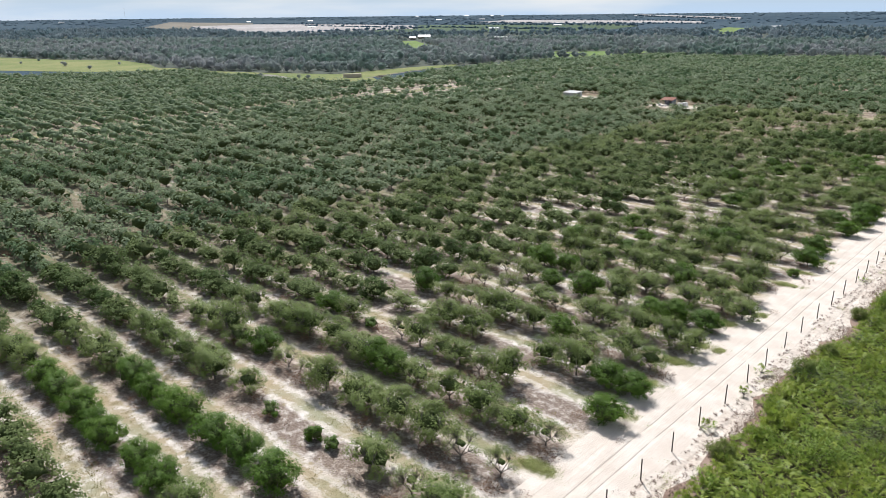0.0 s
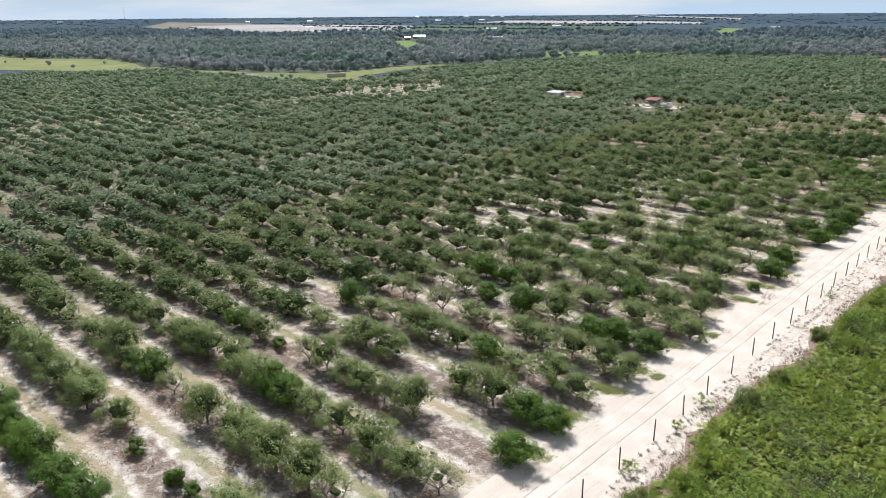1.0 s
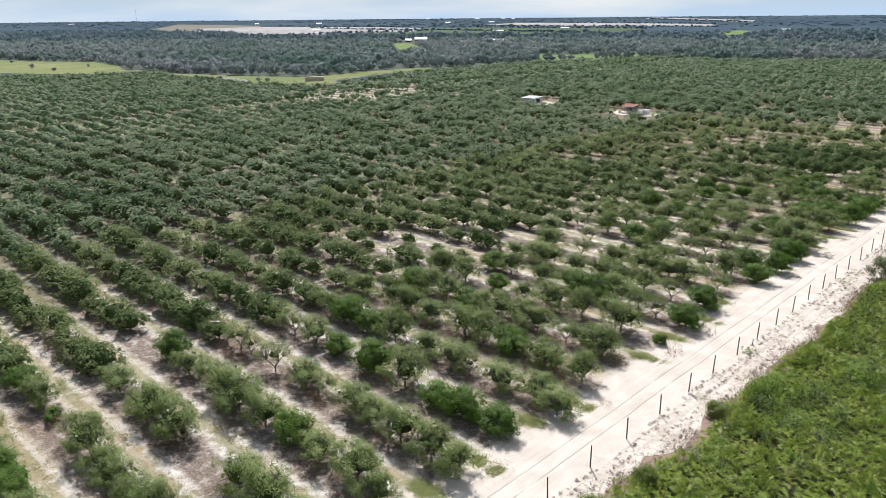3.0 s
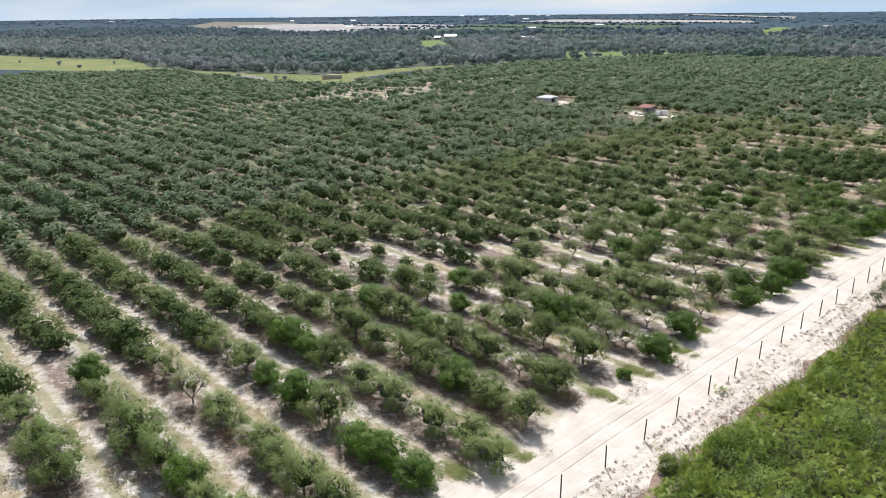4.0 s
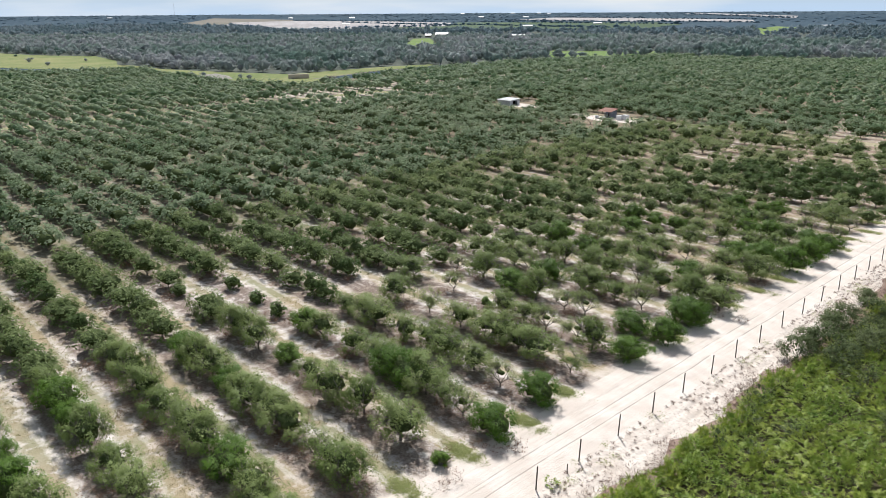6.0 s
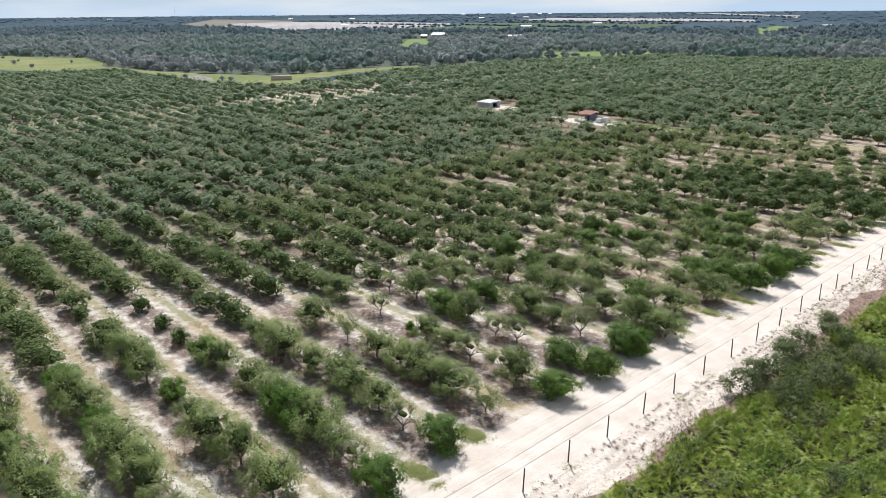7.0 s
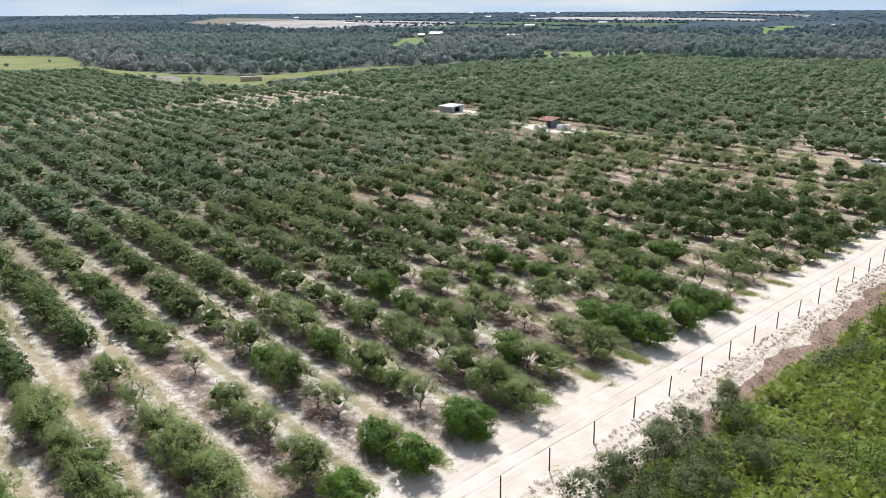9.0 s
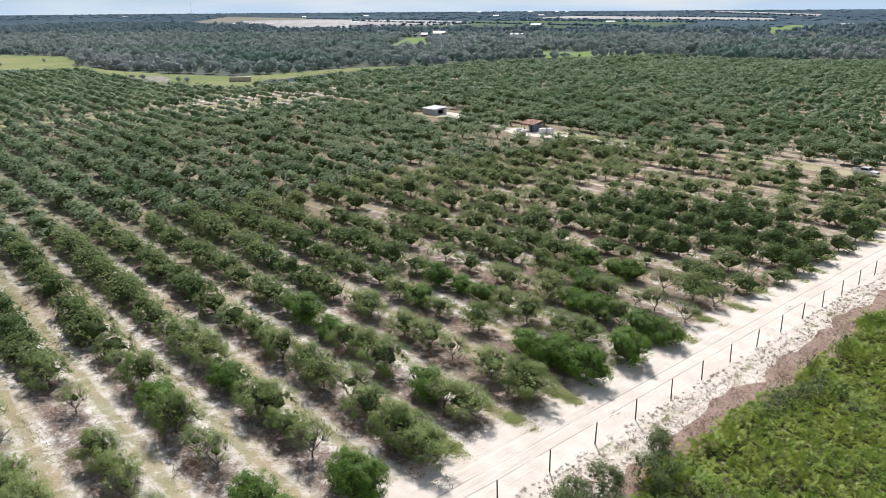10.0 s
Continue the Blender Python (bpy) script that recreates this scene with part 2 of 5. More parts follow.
def film_field():
    """Beds under pale plastic film, with darker lanes between them."""
    s = Shader("film_covered_beds", 0.9, 0.1)
    x, y, z = s.xyz()
    bed = s.math("FRACT", s.math("DIVIDE", s.math("ADD", s.math("MULTIPLY", x, 0.3), y), 42.0))
    col = s.mix(s.step(s.noise(0.004, 5.0), 0.3, 0.7), (0.38, 0.36, 0.36), (0.48, 0.46, 0.46))
    col = s.mix(s.step(bed, 0.82, 0.86), col, (0.22, 0.20, 0.18))
    return s.colour(col).mat


FILM = film_field()
CROP = meadow("green_crop", (0.078, 0.120, 0.075), (0.098, 0.140, 0.085), (0.12, 0.150, 0.10), 0.004)
TAN_FIELD = meadow("fallow_field", (0.215, 0.200, 0.170), (0.265, 0.240, 0.205), (0.16, 0.165, 0.12), 0.004)


# ---- mesh helpers ----
def mesh(name, verts, quads, mats, slots=None, tone=None):
    verts, quads = np.asarray(verts, np.float32), np.asarray(quads, np.int32)
    me = bpy.data.meshes.new(name)
    me.vertices.add(len(verts))
    me.vertices.foreach_set("co", verts.ravel())
    me.loops.add(quads.size)
    me.loops.foreach_set("vertex_index", quads.ravel())
    me.polygons.add(len(quads))
    me.polygons.foreach_set("loop_start", np.arange(0, quads.size, 4, dtype=np.int32))
    for m in mats:
        me.materials.append(m)
    if slots is not None:
        me.polygons.foreach_set("material_index", np.asarray(slots, np.int32))
    if tone is not None:
        me.attributes.new("tone", "FLOAT", "POINT").data.foreach_set("value", np.asarray(tone, np.float32))
    me.update(calc_edges=True)
    return me


def child(name, me, parent, label=""):
    ob = new(name, me)
    ob.parent = parent
    return tagged(ob, label)


def part(name, bm, material, parent, label=""):
    me = bpy.data.meshes.new(name)
    bm.to_mesh(me)
    bm.free()
    me.materials.append(material)
    return child(name, me, parent, label)


def solid(bm, x0, x1, y0, y1, z0, z1, bevel=0.0):
    """A box between two corners, added to bm."""
    made = bmesh.ops.create_cube(bm, size=1.0, matrix=Matrix.LocRotScale(((x0 + x1) / 2, (y0 + y1) / 2, (z0 + z1) / 2), None, (x1 - x0, y1 - y0, z1 - z0)))
    if bevel:
        edges = list({e for v in made["verts"] for e in v.link_edges})
        bmesh.ops.bevel(bm, geom=edges, offset=bevel, segments=2, affect="EDGES", profile=0.5)
    return bm


def box(*args, **kw):
    return solid(bmesh.new(), *args, **kw)


def tube(bm, a, b, r0, r1, sides=10):
    a, b = Vector(a), Vector(b)
    turn = (b - a).to_track_quat("Z", "Y").to_matrix().to_4x4()
    bmesh.ops.create_cone(bm, cap_ends=True, segments=sides, radius1=r0, radius2=r1, depth=(b - a).length, matrix=Matrix.Translation((a + b) / 2) @ turn)
    return bm


def sheet(name, corners, z, material, label, category="ground"):
    """A flat piece of ground between corners, in order round it."""
    bm = bmesh.new()
    bm.faces.new([bm.verts.new((x, y, z)) for x, y in corners])
    bmesh.ops.recalc_face_normals(bm, faces=bm.faces)
    me = bpy.data.meshes.new(name)
    bm.to_mesh(me)
    bm.free()
    if me.polygons[0].normal.z < 0:
        me.flip_normals()
    me.materials.append(material)
    return tagged(new(name, me), label, category, kind="structure")


# ---- plants as arrays: vertices and four-cornered faces ----
def prisms(a, b, r0, r1):
    """Tapered three-sided stems from points a to points b."""
    a, b = np.asarray(a, float), np.asarray(b, float)
    way = b - a
    way /= np.linalg.norm(way, axis=1, keepdims=True) + 1e-9
    side = np.cross(way, np.where(np.abs(way[:, 2:]) > 0.9, [[1.0, 0, 0]], [[0, 0, 1.0]]))
    side /= np.linalg.norm(side, axis=1, keepdims=True) + 1e-9
    other = np.cross(way, side)
    rings = []
    for k in range(3):
        c, s = math.cos(k * 2.0944), math.sin(k * 2.0944)
        out = side * c + other * s
        rings += [a + out * np.reshape(r0, (-1, 1)), b + out * np.reshape(r1, (-1, 1))]
    verts = np.stack(rings, 1).reshape(-1, 3)
    base = np.arange(len(a))[:, None, None] * 6
    quads = base + np.array([[0, 2, 3, 1], [2, 4, 5, 3], [4, 0, 1, 5]])[None]
    return verts, quads.reshape(-1, 4)


def blades(centre, way, normal, length, width):
    """Rhomb leaves, bent a little along the middle."""
    way = way / (np.linalg.norm(way, axis=1, keepdims=True) + 1e-9)
    side = np.cross(way, normal)
    side /= np.linalg.norm(side, axis=1, keepdims=True) + 1e-9
    up = np.cross(side, way)
    length, width = np.reshape(length, (-1, 1)), np.reshape(width, (-1, 1))
    verts = np.stack([centre - way * length / 2, centre + side * width / 2 + up * width * 0.18,
                      centre + way * length / 2, centre - side * width / 2 + up * width * 0.18], 1).reshape(-1, 3)
    return verts, np.arange(len(verts)).reshape(-1, 4)


def ball(rng, n):
    v = rng.normal(size=(n, 3))
    return v / np.linalg.norm(v, axis=1, keepdims=True)


def plant(seed, height, radius, foot, tips, per_tip, size, spread, limbs=5, twigs=40, thick=0.075, bare=0.0, core=0, lift=0.35, boughs=0):
    """A round-headed tree: trunk, limbs and twigs, and leaves in clumps at the twigs' ends.
    foot: where the crown begins, as a part of the height. bare: the share of twigs without leaves.
    boughs: the rounded masses of foliage that make up the crown."""
    rng = np.random.default_rng(seed)
    mid, half = height * (1 + foot) / 2, height * (1 - foot) / 2
    out = ball(rng, tips)
    out[:, 2] = np.where(out[:, 2] < (-0.85 if foot < 0.12 else -0.55), -out[:, 2], out[:, 2])
    lump = ball(rng, 7)
    swell = 0.80 + 0.26 * np.max(np.clip(out @ lump.T, 0, 1) ** 3, axis=1) + rng.uniform(-0.16, 0.06, tips)
    swell *= np.where(rng.random(tips) < 0.25, rng.uniform(0.45, 0.9, tips), 1)
    ends = out * [radius, radius, half] * swell[:, None] + [0, 0, mid]
    if boughs:
        head = ball(rng, boughs)
        head[:, 2] = np.where(head[:, 2] < (-0.8 if foot < 0.12 else -0.35), -head[:, 2], head[:, 2])
        round_head = foot < 0.05
        bough = head * [radius, radius, half] * rng.uniform(0.62 if round_head else 0.58, 0.72 if round_head else 0.82, (boughs, 1)) + [0, 0, mid]
        wide = rng.uniform(0.27 if round_head else 0.24, 0.36 if round_head else 0.40, boughs) * radius
        own = rng.integers(0, boughs, tips)
        shell = ball(rng, tips) + head[own] * 0.55 + [0, 0, 0.35]
        shell /= np.linalg.norm(shell, axis=1, keepdims=True)
        ends = bough[own] + shell * [1, 1, 0.8] * (wide[own] * rng.uniform(0.78, 1.06, tips))[:, None]
    ends[:, 2] = np.maximum(ends[:, 2], 0.12)
    fork = np.array([0, 0, height * 0.16])
    turn = np.arange(limbs) * 6.283 / limbs + rng.uniform(-0.4, 0.4, limbs)
    reach = rng.uniform(0.35, 0.55, limbs) * radius
    knees = np.stack([np.cos(turn) * reach, np.sin(turn) * reach, rng.uniform(0.40, 0.58, limbs) * height], 1)
    a, b = [np.zeros(3)], [fork]
    r0, r1 = [thick * 1.3], [thick]
    for k in knees:
        a.append(fork), b.append(k), r0.append(thick * 0.7), r1.append(thick * 0.38)
    pick = rng.permutation(tips)[:twigs]
    near = np.argmin(np.linalg.norm(ends[pick][:, None] - knees[None], axis=2), 1)
    for i, k in zip(pick, near):
        bend = (knees[k] + ends[i]) / 2 + rng.normal(size=3) * 0.08 * radius
        a += [knees[k], bend]
        b += [bend, ends[i]]
        r0 += [thick * 0.30, thick * 0.20]
        r1 += [thick * 0.20, thick * 0.08]
    wood = prisms(a, b, r0, r1)
    kept = rng.random(tips) >= bare
    leafy = ends[kept]
    if not per_tip or not len(leafy):
        return wood, None
    c = np.repeat(leafy, per_tip, 0) + rng.normal(size=(len(leafy) * per_tip, 3)) * spread
    c[:, 2] = np.maximum(c[:, 2], 0.06)
    away = (c - [0, 0, mid * 0.8]) / [radius, radius, half]
    away /= np.linalg.norm(away, axis=1, keepdims=True) + 1e-9
    if boughs:
        away = c - np.repeat(bough[own[kept]], per_tip, 0)
        away /= np.linalg.norm(away, axis=1, keepdims=True) + 1e-9
    normal = away * (1.0 if boughs else 0.8) + ball(rng, len(c)) * (0.45 if boughs else 0.9) + [0, 0, lift]
    way = np.cross(normal, ball(rng, len(c)))
    grow = rng.uniform(0.7, 1.3, len(c)) * size
    if core:
        deep = ball(rng, core) * rng.uniform(0.15, 0.68, (core, 1)) * [radius, radius, half] + [0, 0, mid]
        if boughs:
            within = rng.integers(0, boughs, core)
            deep = np.where(rng.random((core, 1)) < 0.3, deep, bough[within] + ball(rng, core) * (wide[within] * 0.38)[:, None])
        deep[:, 2] = np.maximum(deep[:, 2], 0.25)
        c, normal = np.concatenate([c, deep]), np.concatenate([normal, ball(rng, core) + [0, 0, 0.3]])
        way = np.concatenate([way, ball(rng, core)])
        grow = np.concatenate([grow, np.full(core, (0.16 if boughs else 0.34) * radius)])
    return wood, blades(c, way, normal, grow, grow * 0.72)


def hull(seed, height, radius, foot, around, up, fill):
    """The closed inner mass of a crown: a lumpy dome, in most citrus coloured dark as shade."""
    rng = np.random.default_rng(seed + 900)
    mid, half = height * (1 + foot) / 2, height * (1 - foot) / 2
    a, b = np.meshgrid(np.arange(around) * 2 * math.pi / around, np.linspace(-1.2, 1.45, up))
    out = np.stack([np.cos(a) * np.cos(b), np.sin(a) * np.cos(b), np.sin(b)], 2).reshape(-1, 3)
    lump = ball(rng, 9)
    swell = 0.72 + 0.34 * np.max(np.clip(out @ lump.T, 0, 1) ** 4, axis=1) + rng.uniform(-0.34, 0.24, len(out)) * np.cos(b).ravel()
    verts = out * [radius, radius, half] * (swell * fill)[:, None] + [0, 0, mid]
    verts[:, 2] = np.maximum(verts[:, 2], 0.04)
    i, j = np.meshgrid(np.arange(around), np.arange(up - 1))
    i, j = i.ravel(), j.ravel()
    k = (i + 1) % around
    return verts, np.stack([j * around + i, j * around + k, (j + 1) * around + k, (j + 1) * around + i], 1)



def spread_out(kinds, which, place, turn, scale, tone):
    """Many copies of plants as one set of arrays. kinds: (verts, quads, slot for each quad)."""
    vs, qs, ss, ts, at = [], [], [], [], 0
    for k, (v, q, s) in enumerate(kinds):
        sel = np.nonzero(which == k)[0]
        if not len(sel):
            continue
        c, n = np.cos(turn[sel])[:, None], np.sin(turn[sel])[:, None]
        grow = scale[sel]
        x = (v[None, :, 0] * c - v[None, :, 1] * n) * grow[:, :1] + place[sel, 0:1]
        y = (v[None, :, 0] * n + v[None, :, 1] * c) * grow[:, :1] + place[sel, 1:2]
        z = v[None, :, 2] * grow[:, 1:] + place[sel, 2:3]
        vs.append(np.stack([x, y, z], 2).reshape(-1, 3))
        qs.append((q[None] + (np.arange(len(sel)) * len(v))[:, None, None] + at).reshape(-1, 4))
        ss.append(np.tile(s, len(sel)))
        ts.append(np.repeat(tone[sel], len(v)))
        at += len(sel) * len(v)
    return np.concatenate(vs), np.concatenate(qs), np.concatenate(ss), np.concatenate(ts)


def joined(wood, leaves, leaf_slot=1, mass=None):
    """Wood, leaves and, with its own slot, the inner mass of a crown as one set of arrays."""
    v, q, s, at = [], [], [], 0
    for piece, slot in ((wood, 0), (leaves, leaf_slot), (mass if leaves is not None else None, leaf_slot + 1)):
        if piece is not None:
            v.append(piece[0]), q.append(piece[1] + at), s.append(np.full(len(piece[1]), slot))
            at += len(piece[0])
    return np.concatenate(v), np.concatenate(q), np.concatenate(s)


def stuff(name, arrays, mats, label, category):
    v, q, s, t = arrays
    return tagged(new(name, mesh(name, v, q, mats, s, t)), label, category, kind="stuff")


# ---- the ground ----
def rise(x, y):
    """The far country lifts a little towards the horizon."""
    u = min(1.0, max(0.0, (math.hypot(x, y - 60) - 2200) / 2750))
    return 24 * u * u * (3 - 2 * u)


def ground():
    rings, spokes = [0, 300, 900, 1600, 2200, 2500, 2800, 3100, 3400, 3700, 4000, 4300, 4600, 4900], 120
    turn = np.arange(spokes) * 2 * math.pi / spokes
    verts = np.array([(r * math.cos(a), 60 + r * math.sin(a), rise(r * math.cos(a), 60 + r * math.sin(a)) - 0.12) for r in rings for a in turn])
    i = np.arange(spokes)
    j = (i + 1) % spokes
    quads = np.concatenate([np.stack([k * spokes + i, (k + 1) * spokes + i, (k + 1) * spokes + j, k * spokes + j], 1) for k in range(len(rings) - 1)])
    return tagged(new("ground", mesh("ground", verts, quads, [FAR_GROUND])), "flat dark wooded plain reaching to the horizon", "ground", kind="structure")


def scrub_edge(y):
    """Where the palmettos begin, along the fence."""
    base = np.interp(y, [44, 85, 122, 140, 185, 300], [-22.9, -22.7, -20.9, -21.1, -20.1, -20.1])
    return float(base) - 0.4 * math.sin(y * 0.17) - 0.35 * math.sin(y * 0.41 + 1) - 0.2 * math.sin(y * 0.93)


ground()
ys = list(range(-40, 300, 2))
sheet("dead_grass_band", [(scrub_edge(y) - float(np.interp(y, [150, 180, 205], [1.15, 1.7, 3.2])) - 0.65 * math.sin(y * 0.9) * math.sin(y * 0.31), y) for y in ys] + [(scrub_edge(y) + 1.0, y) for y in reversed(ys)], 0.085, DEAD_MAT, "pinkish brown matted dead grass", "grass")
sheet("woods_floor", [(-120, 760), (-180, 740), (-345, 684), (-400, 590), (-412, 450), (-405, 350), (-440, 318), (-620, 290), (-830, 285), (-1500, 150), (-2600, 500), (-2600, 1150), (-1400, 990), (-1150, 1240), (-780, 1460), (-560, 2000), (-250, 2000), (-60, 900)], -0.05, WOODS_FLOOR,
      "brown leaf litter and undergrowth below the oaks", "soil")
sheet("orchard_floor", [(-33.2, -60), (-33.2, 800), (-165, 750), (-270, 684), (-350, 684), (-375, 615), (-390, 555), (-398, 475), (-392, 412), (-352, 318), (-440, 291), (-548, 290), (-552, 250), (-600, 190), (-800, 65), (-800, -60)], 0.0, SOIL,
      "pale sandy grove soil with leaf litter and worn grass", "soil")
sheet("scrub_ground", [(90, -60), (90, 860)] + [(scrub_edge(y) - 0.55 + 0.35 * math.sin(y * 1.3) * math.sin(y * 0.37), y) for y in range(860, -61, -2)], 0.07, SCRUB_FLOOR, "brown littered soil under palmetto scrub", "soil")
sheet("lane", [(-34, 321.6), (-34, 328.6), (-110, 328.2), (-170, 323.0), (-300, 322.5), (-300, 316.0), (-170, 316.5), (-110, 322.0)], 0.02, LANE, "grassy sandy lane between two citrus blocks", "lane")
sheet("lane", [(-289, -40), (-283, -40), (-292, 312), (-299, 312)], 0.02, LANE, "sandy cross lane through the grove", "lane")
sheet("clearing", [(-166, 314.5), (-160, 311.5), (-154, 309.6), (-147, 310.4), (-143, 312), (-139, 317), (-141, 320), (-149, 321.4), (-163, 321)], 0.04, SAND, "bare white sand yard round a hut", "yard")
sheet("clearing", [(-207, 318.5), (-200, 319.5), (-196, 322), (-195, 326), (-199, 329.5), (-206, 330.5), (-215, 330), (-216, 324)], 0.04, SAND, "bare white sand yard beside a metal shed", "yard")
sheet("clearing", [(-194, 317), (-186, 314.5), (-176, 315.5), (-167, 314), (-166.5, 318), (-172, 321.5), (-183, 324), (-194.5, 326.5)], 0.045, SAND, "bare pale sand between the shed and the hut", "yard")
sheet("clearing", [(-138.5, 313.5), (-130, 312), (-119, 315), (-108, 317), (-110, 320), (-122, 320.5), (-138, 320)], 0.045, SAND, "bare pale sand beside the hut", "yard")
sheet("gravel_lot", [(-456, 292), (-466, 316), (-440, 312), (-418, 303), (-428, 291)], 0.06, GRAVEL, "grey gravel lot at the pasture's edge", "yard")


def strip(name, x0, x1, step, y0, y1, length, profile, material, label, category):
    """A long piece of ground along the fence, with its cross-section given by profile(x, y)."""
    xs, ys = np.arange(x0, x1 + 1e-6, step), np.arange(y0, y1 + 1e-6, length)
    gx, gy = np.meshgrid(xs, ys)
    gz = np.array([profile(x, y) for x, y in zip(gx.ravel(), gy.ravel())])
    verts = np.stack([gx.ravel(), gy.ravel(), gz], 1)
    n = len(xs)
    i = (np.arange(len(ys) - 1)[:, None] * n + np.arange(n - 1)[None]).ravel()
    ob = new(name, mesh(name, verts, np.stack([i, i + 1, i + n + 1, i + n], 1), [material]))
    ob.data.polygons.foreach_set("use_smooth", np.ones(len(i), bool))
    return tagged(ob, label, category, kind="structure")


def road_profile(x, y):
    wave = noise.noise(Vector((x * 0.9, y * 0.25, 0))) * 0.05 + noise.noise(Vector((x * 2.5, y * 0.8, 4))) * 0.025
    ruts = sum(-0.04 * math.exp(-((x - c) / 0.2) ** 2) + 0.02 * math.exp(-((x - c - 0.35) / 0.2) ** 2) for c in (-30.65, -29.08, -32.2))
    edge = min(1.0, (x + 34.6) / 1.2, (-26.0 - x) / 0.8)
    return 0.03 + (wave + ruts) * max(0.0, edge)


def break_profile(x, y):
    wave = noise.noise(Vector((x * 1.4, y * 0.5, 9))) * 0.07
    ruts = sum(-0.10 * math.exp(-((x - c) / 0.22) ** 2) for c in (-24.7, -23.4))
    return 0.02 + (wave + ruts) * max(0.0, min(1.0, (x + 26.4) / 0.5, (-21.9 - x) / 0.5))


strip("road", -34.6, -26.0, 0.2, -58, 480, 0.7, road_profile, SAND, "white sand farm road with wheel ruts", "road")
strip("firebreak", -26.4, -18.6, 0.2, -58, 480, 0.7, break_profile, BREAK, "raked pale sand strip with dead grass", "firebreak")

# ---- the citrus grove ----
near_kinds = []


def citrus(kind, seed, height, radius, foot, tips, per_tip, size, spread, twigs, material, label, bare=0.0, thick=0.075, core=0, boughs=0, fill=0.0):
    wood, leaves = plant(seed, height, radius, foot, tips, per_tip, size, spread, 5, twigs, thick, bare, core, 0.75, boughs)
    tree = tagged(new("citrus_tree"), label, "citrus tree", "citrus trees of the grove")
    child("trunk", mesh("citrus_trunk", *wood, [BARK]), tree)
    if leaves is not None:
        # dark hull within the leaves, shade put in as colour
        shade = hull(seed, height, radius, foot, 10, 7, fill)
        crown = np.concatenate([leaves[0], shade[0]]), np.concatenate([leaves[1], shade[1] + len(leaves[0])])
        child("crown", mesh("citrus_crown", *crown, [material, CROWN_SHADE], np.repeat([0, 1], [len(leaves[1]), len(shade[1])])), tree)
    near_kinds.append((kind, tree))


for n in range(4):
    citrus("dense", 11 + n, 2.75, 1.84 + 0.05 * n, 0.0, 230, 25, 0.106, 0.13, 14, DENSE_NEAR, "dense dark green citrus tree with leaves down to the sand", core=200, boughs=42 + n, fill=0.68)
for n in range(8):
    citrus("thin", 31 + n, 2.95, 1.96 + 0.04 * n, 0.10, 175, 26, 0.104, 0.145, 80, THIN_NEAR, "thinning olive-green citrus tree with grey limbs showing", 0.05, 0.085, 100, 23 + n % 4, 0.50)
for n in range(5):
    citrus("sparse", 51 + n, 2.9, 1.85, 0.16, 140, 22, 0.092, 0.18, 120, THIN_NEAR, "sparse sickly citrus tree of grey twigs and few leaves", 0.22, 0.075, 10, 20, 0.24)
citrus("bare", 71, 2.7, 1.6, 0.3, 80, 0, 0.1, 0.1, 80, THIN_NEAR, "leafless dead citrus tree of grey twigs")
for n in range(2):
    citrus("young", 81 + n, 1.4, 0.85, 0.0, 80, 14, 0.115, 0.09, 12, DENSE_NEAR, "small round young citrus bush on bare sand", thick=0.04, core=30, boughs=9, fill=0.7)


def inside(p, corners):
    """Which of the points p lie inside the polygon."""
    hit = np.zeros(len(p), bool)
    for (x0, y0), (x1, y1) in zip(corners, corners[1:] + corners[:1]):
        cross = (y0 > p[:, 1]) != (y1 > p[:, 1])
        hit ^= cross & (p[:, 0] < (x1 - x0) * (p[:, 1] - y0) / (y1 - y0 + 1e-12) + x0)
    return hit


def row_line(k, x):
    return ROW_Y + k * ROW_STEP + (x + 35) * ROW_LEAN


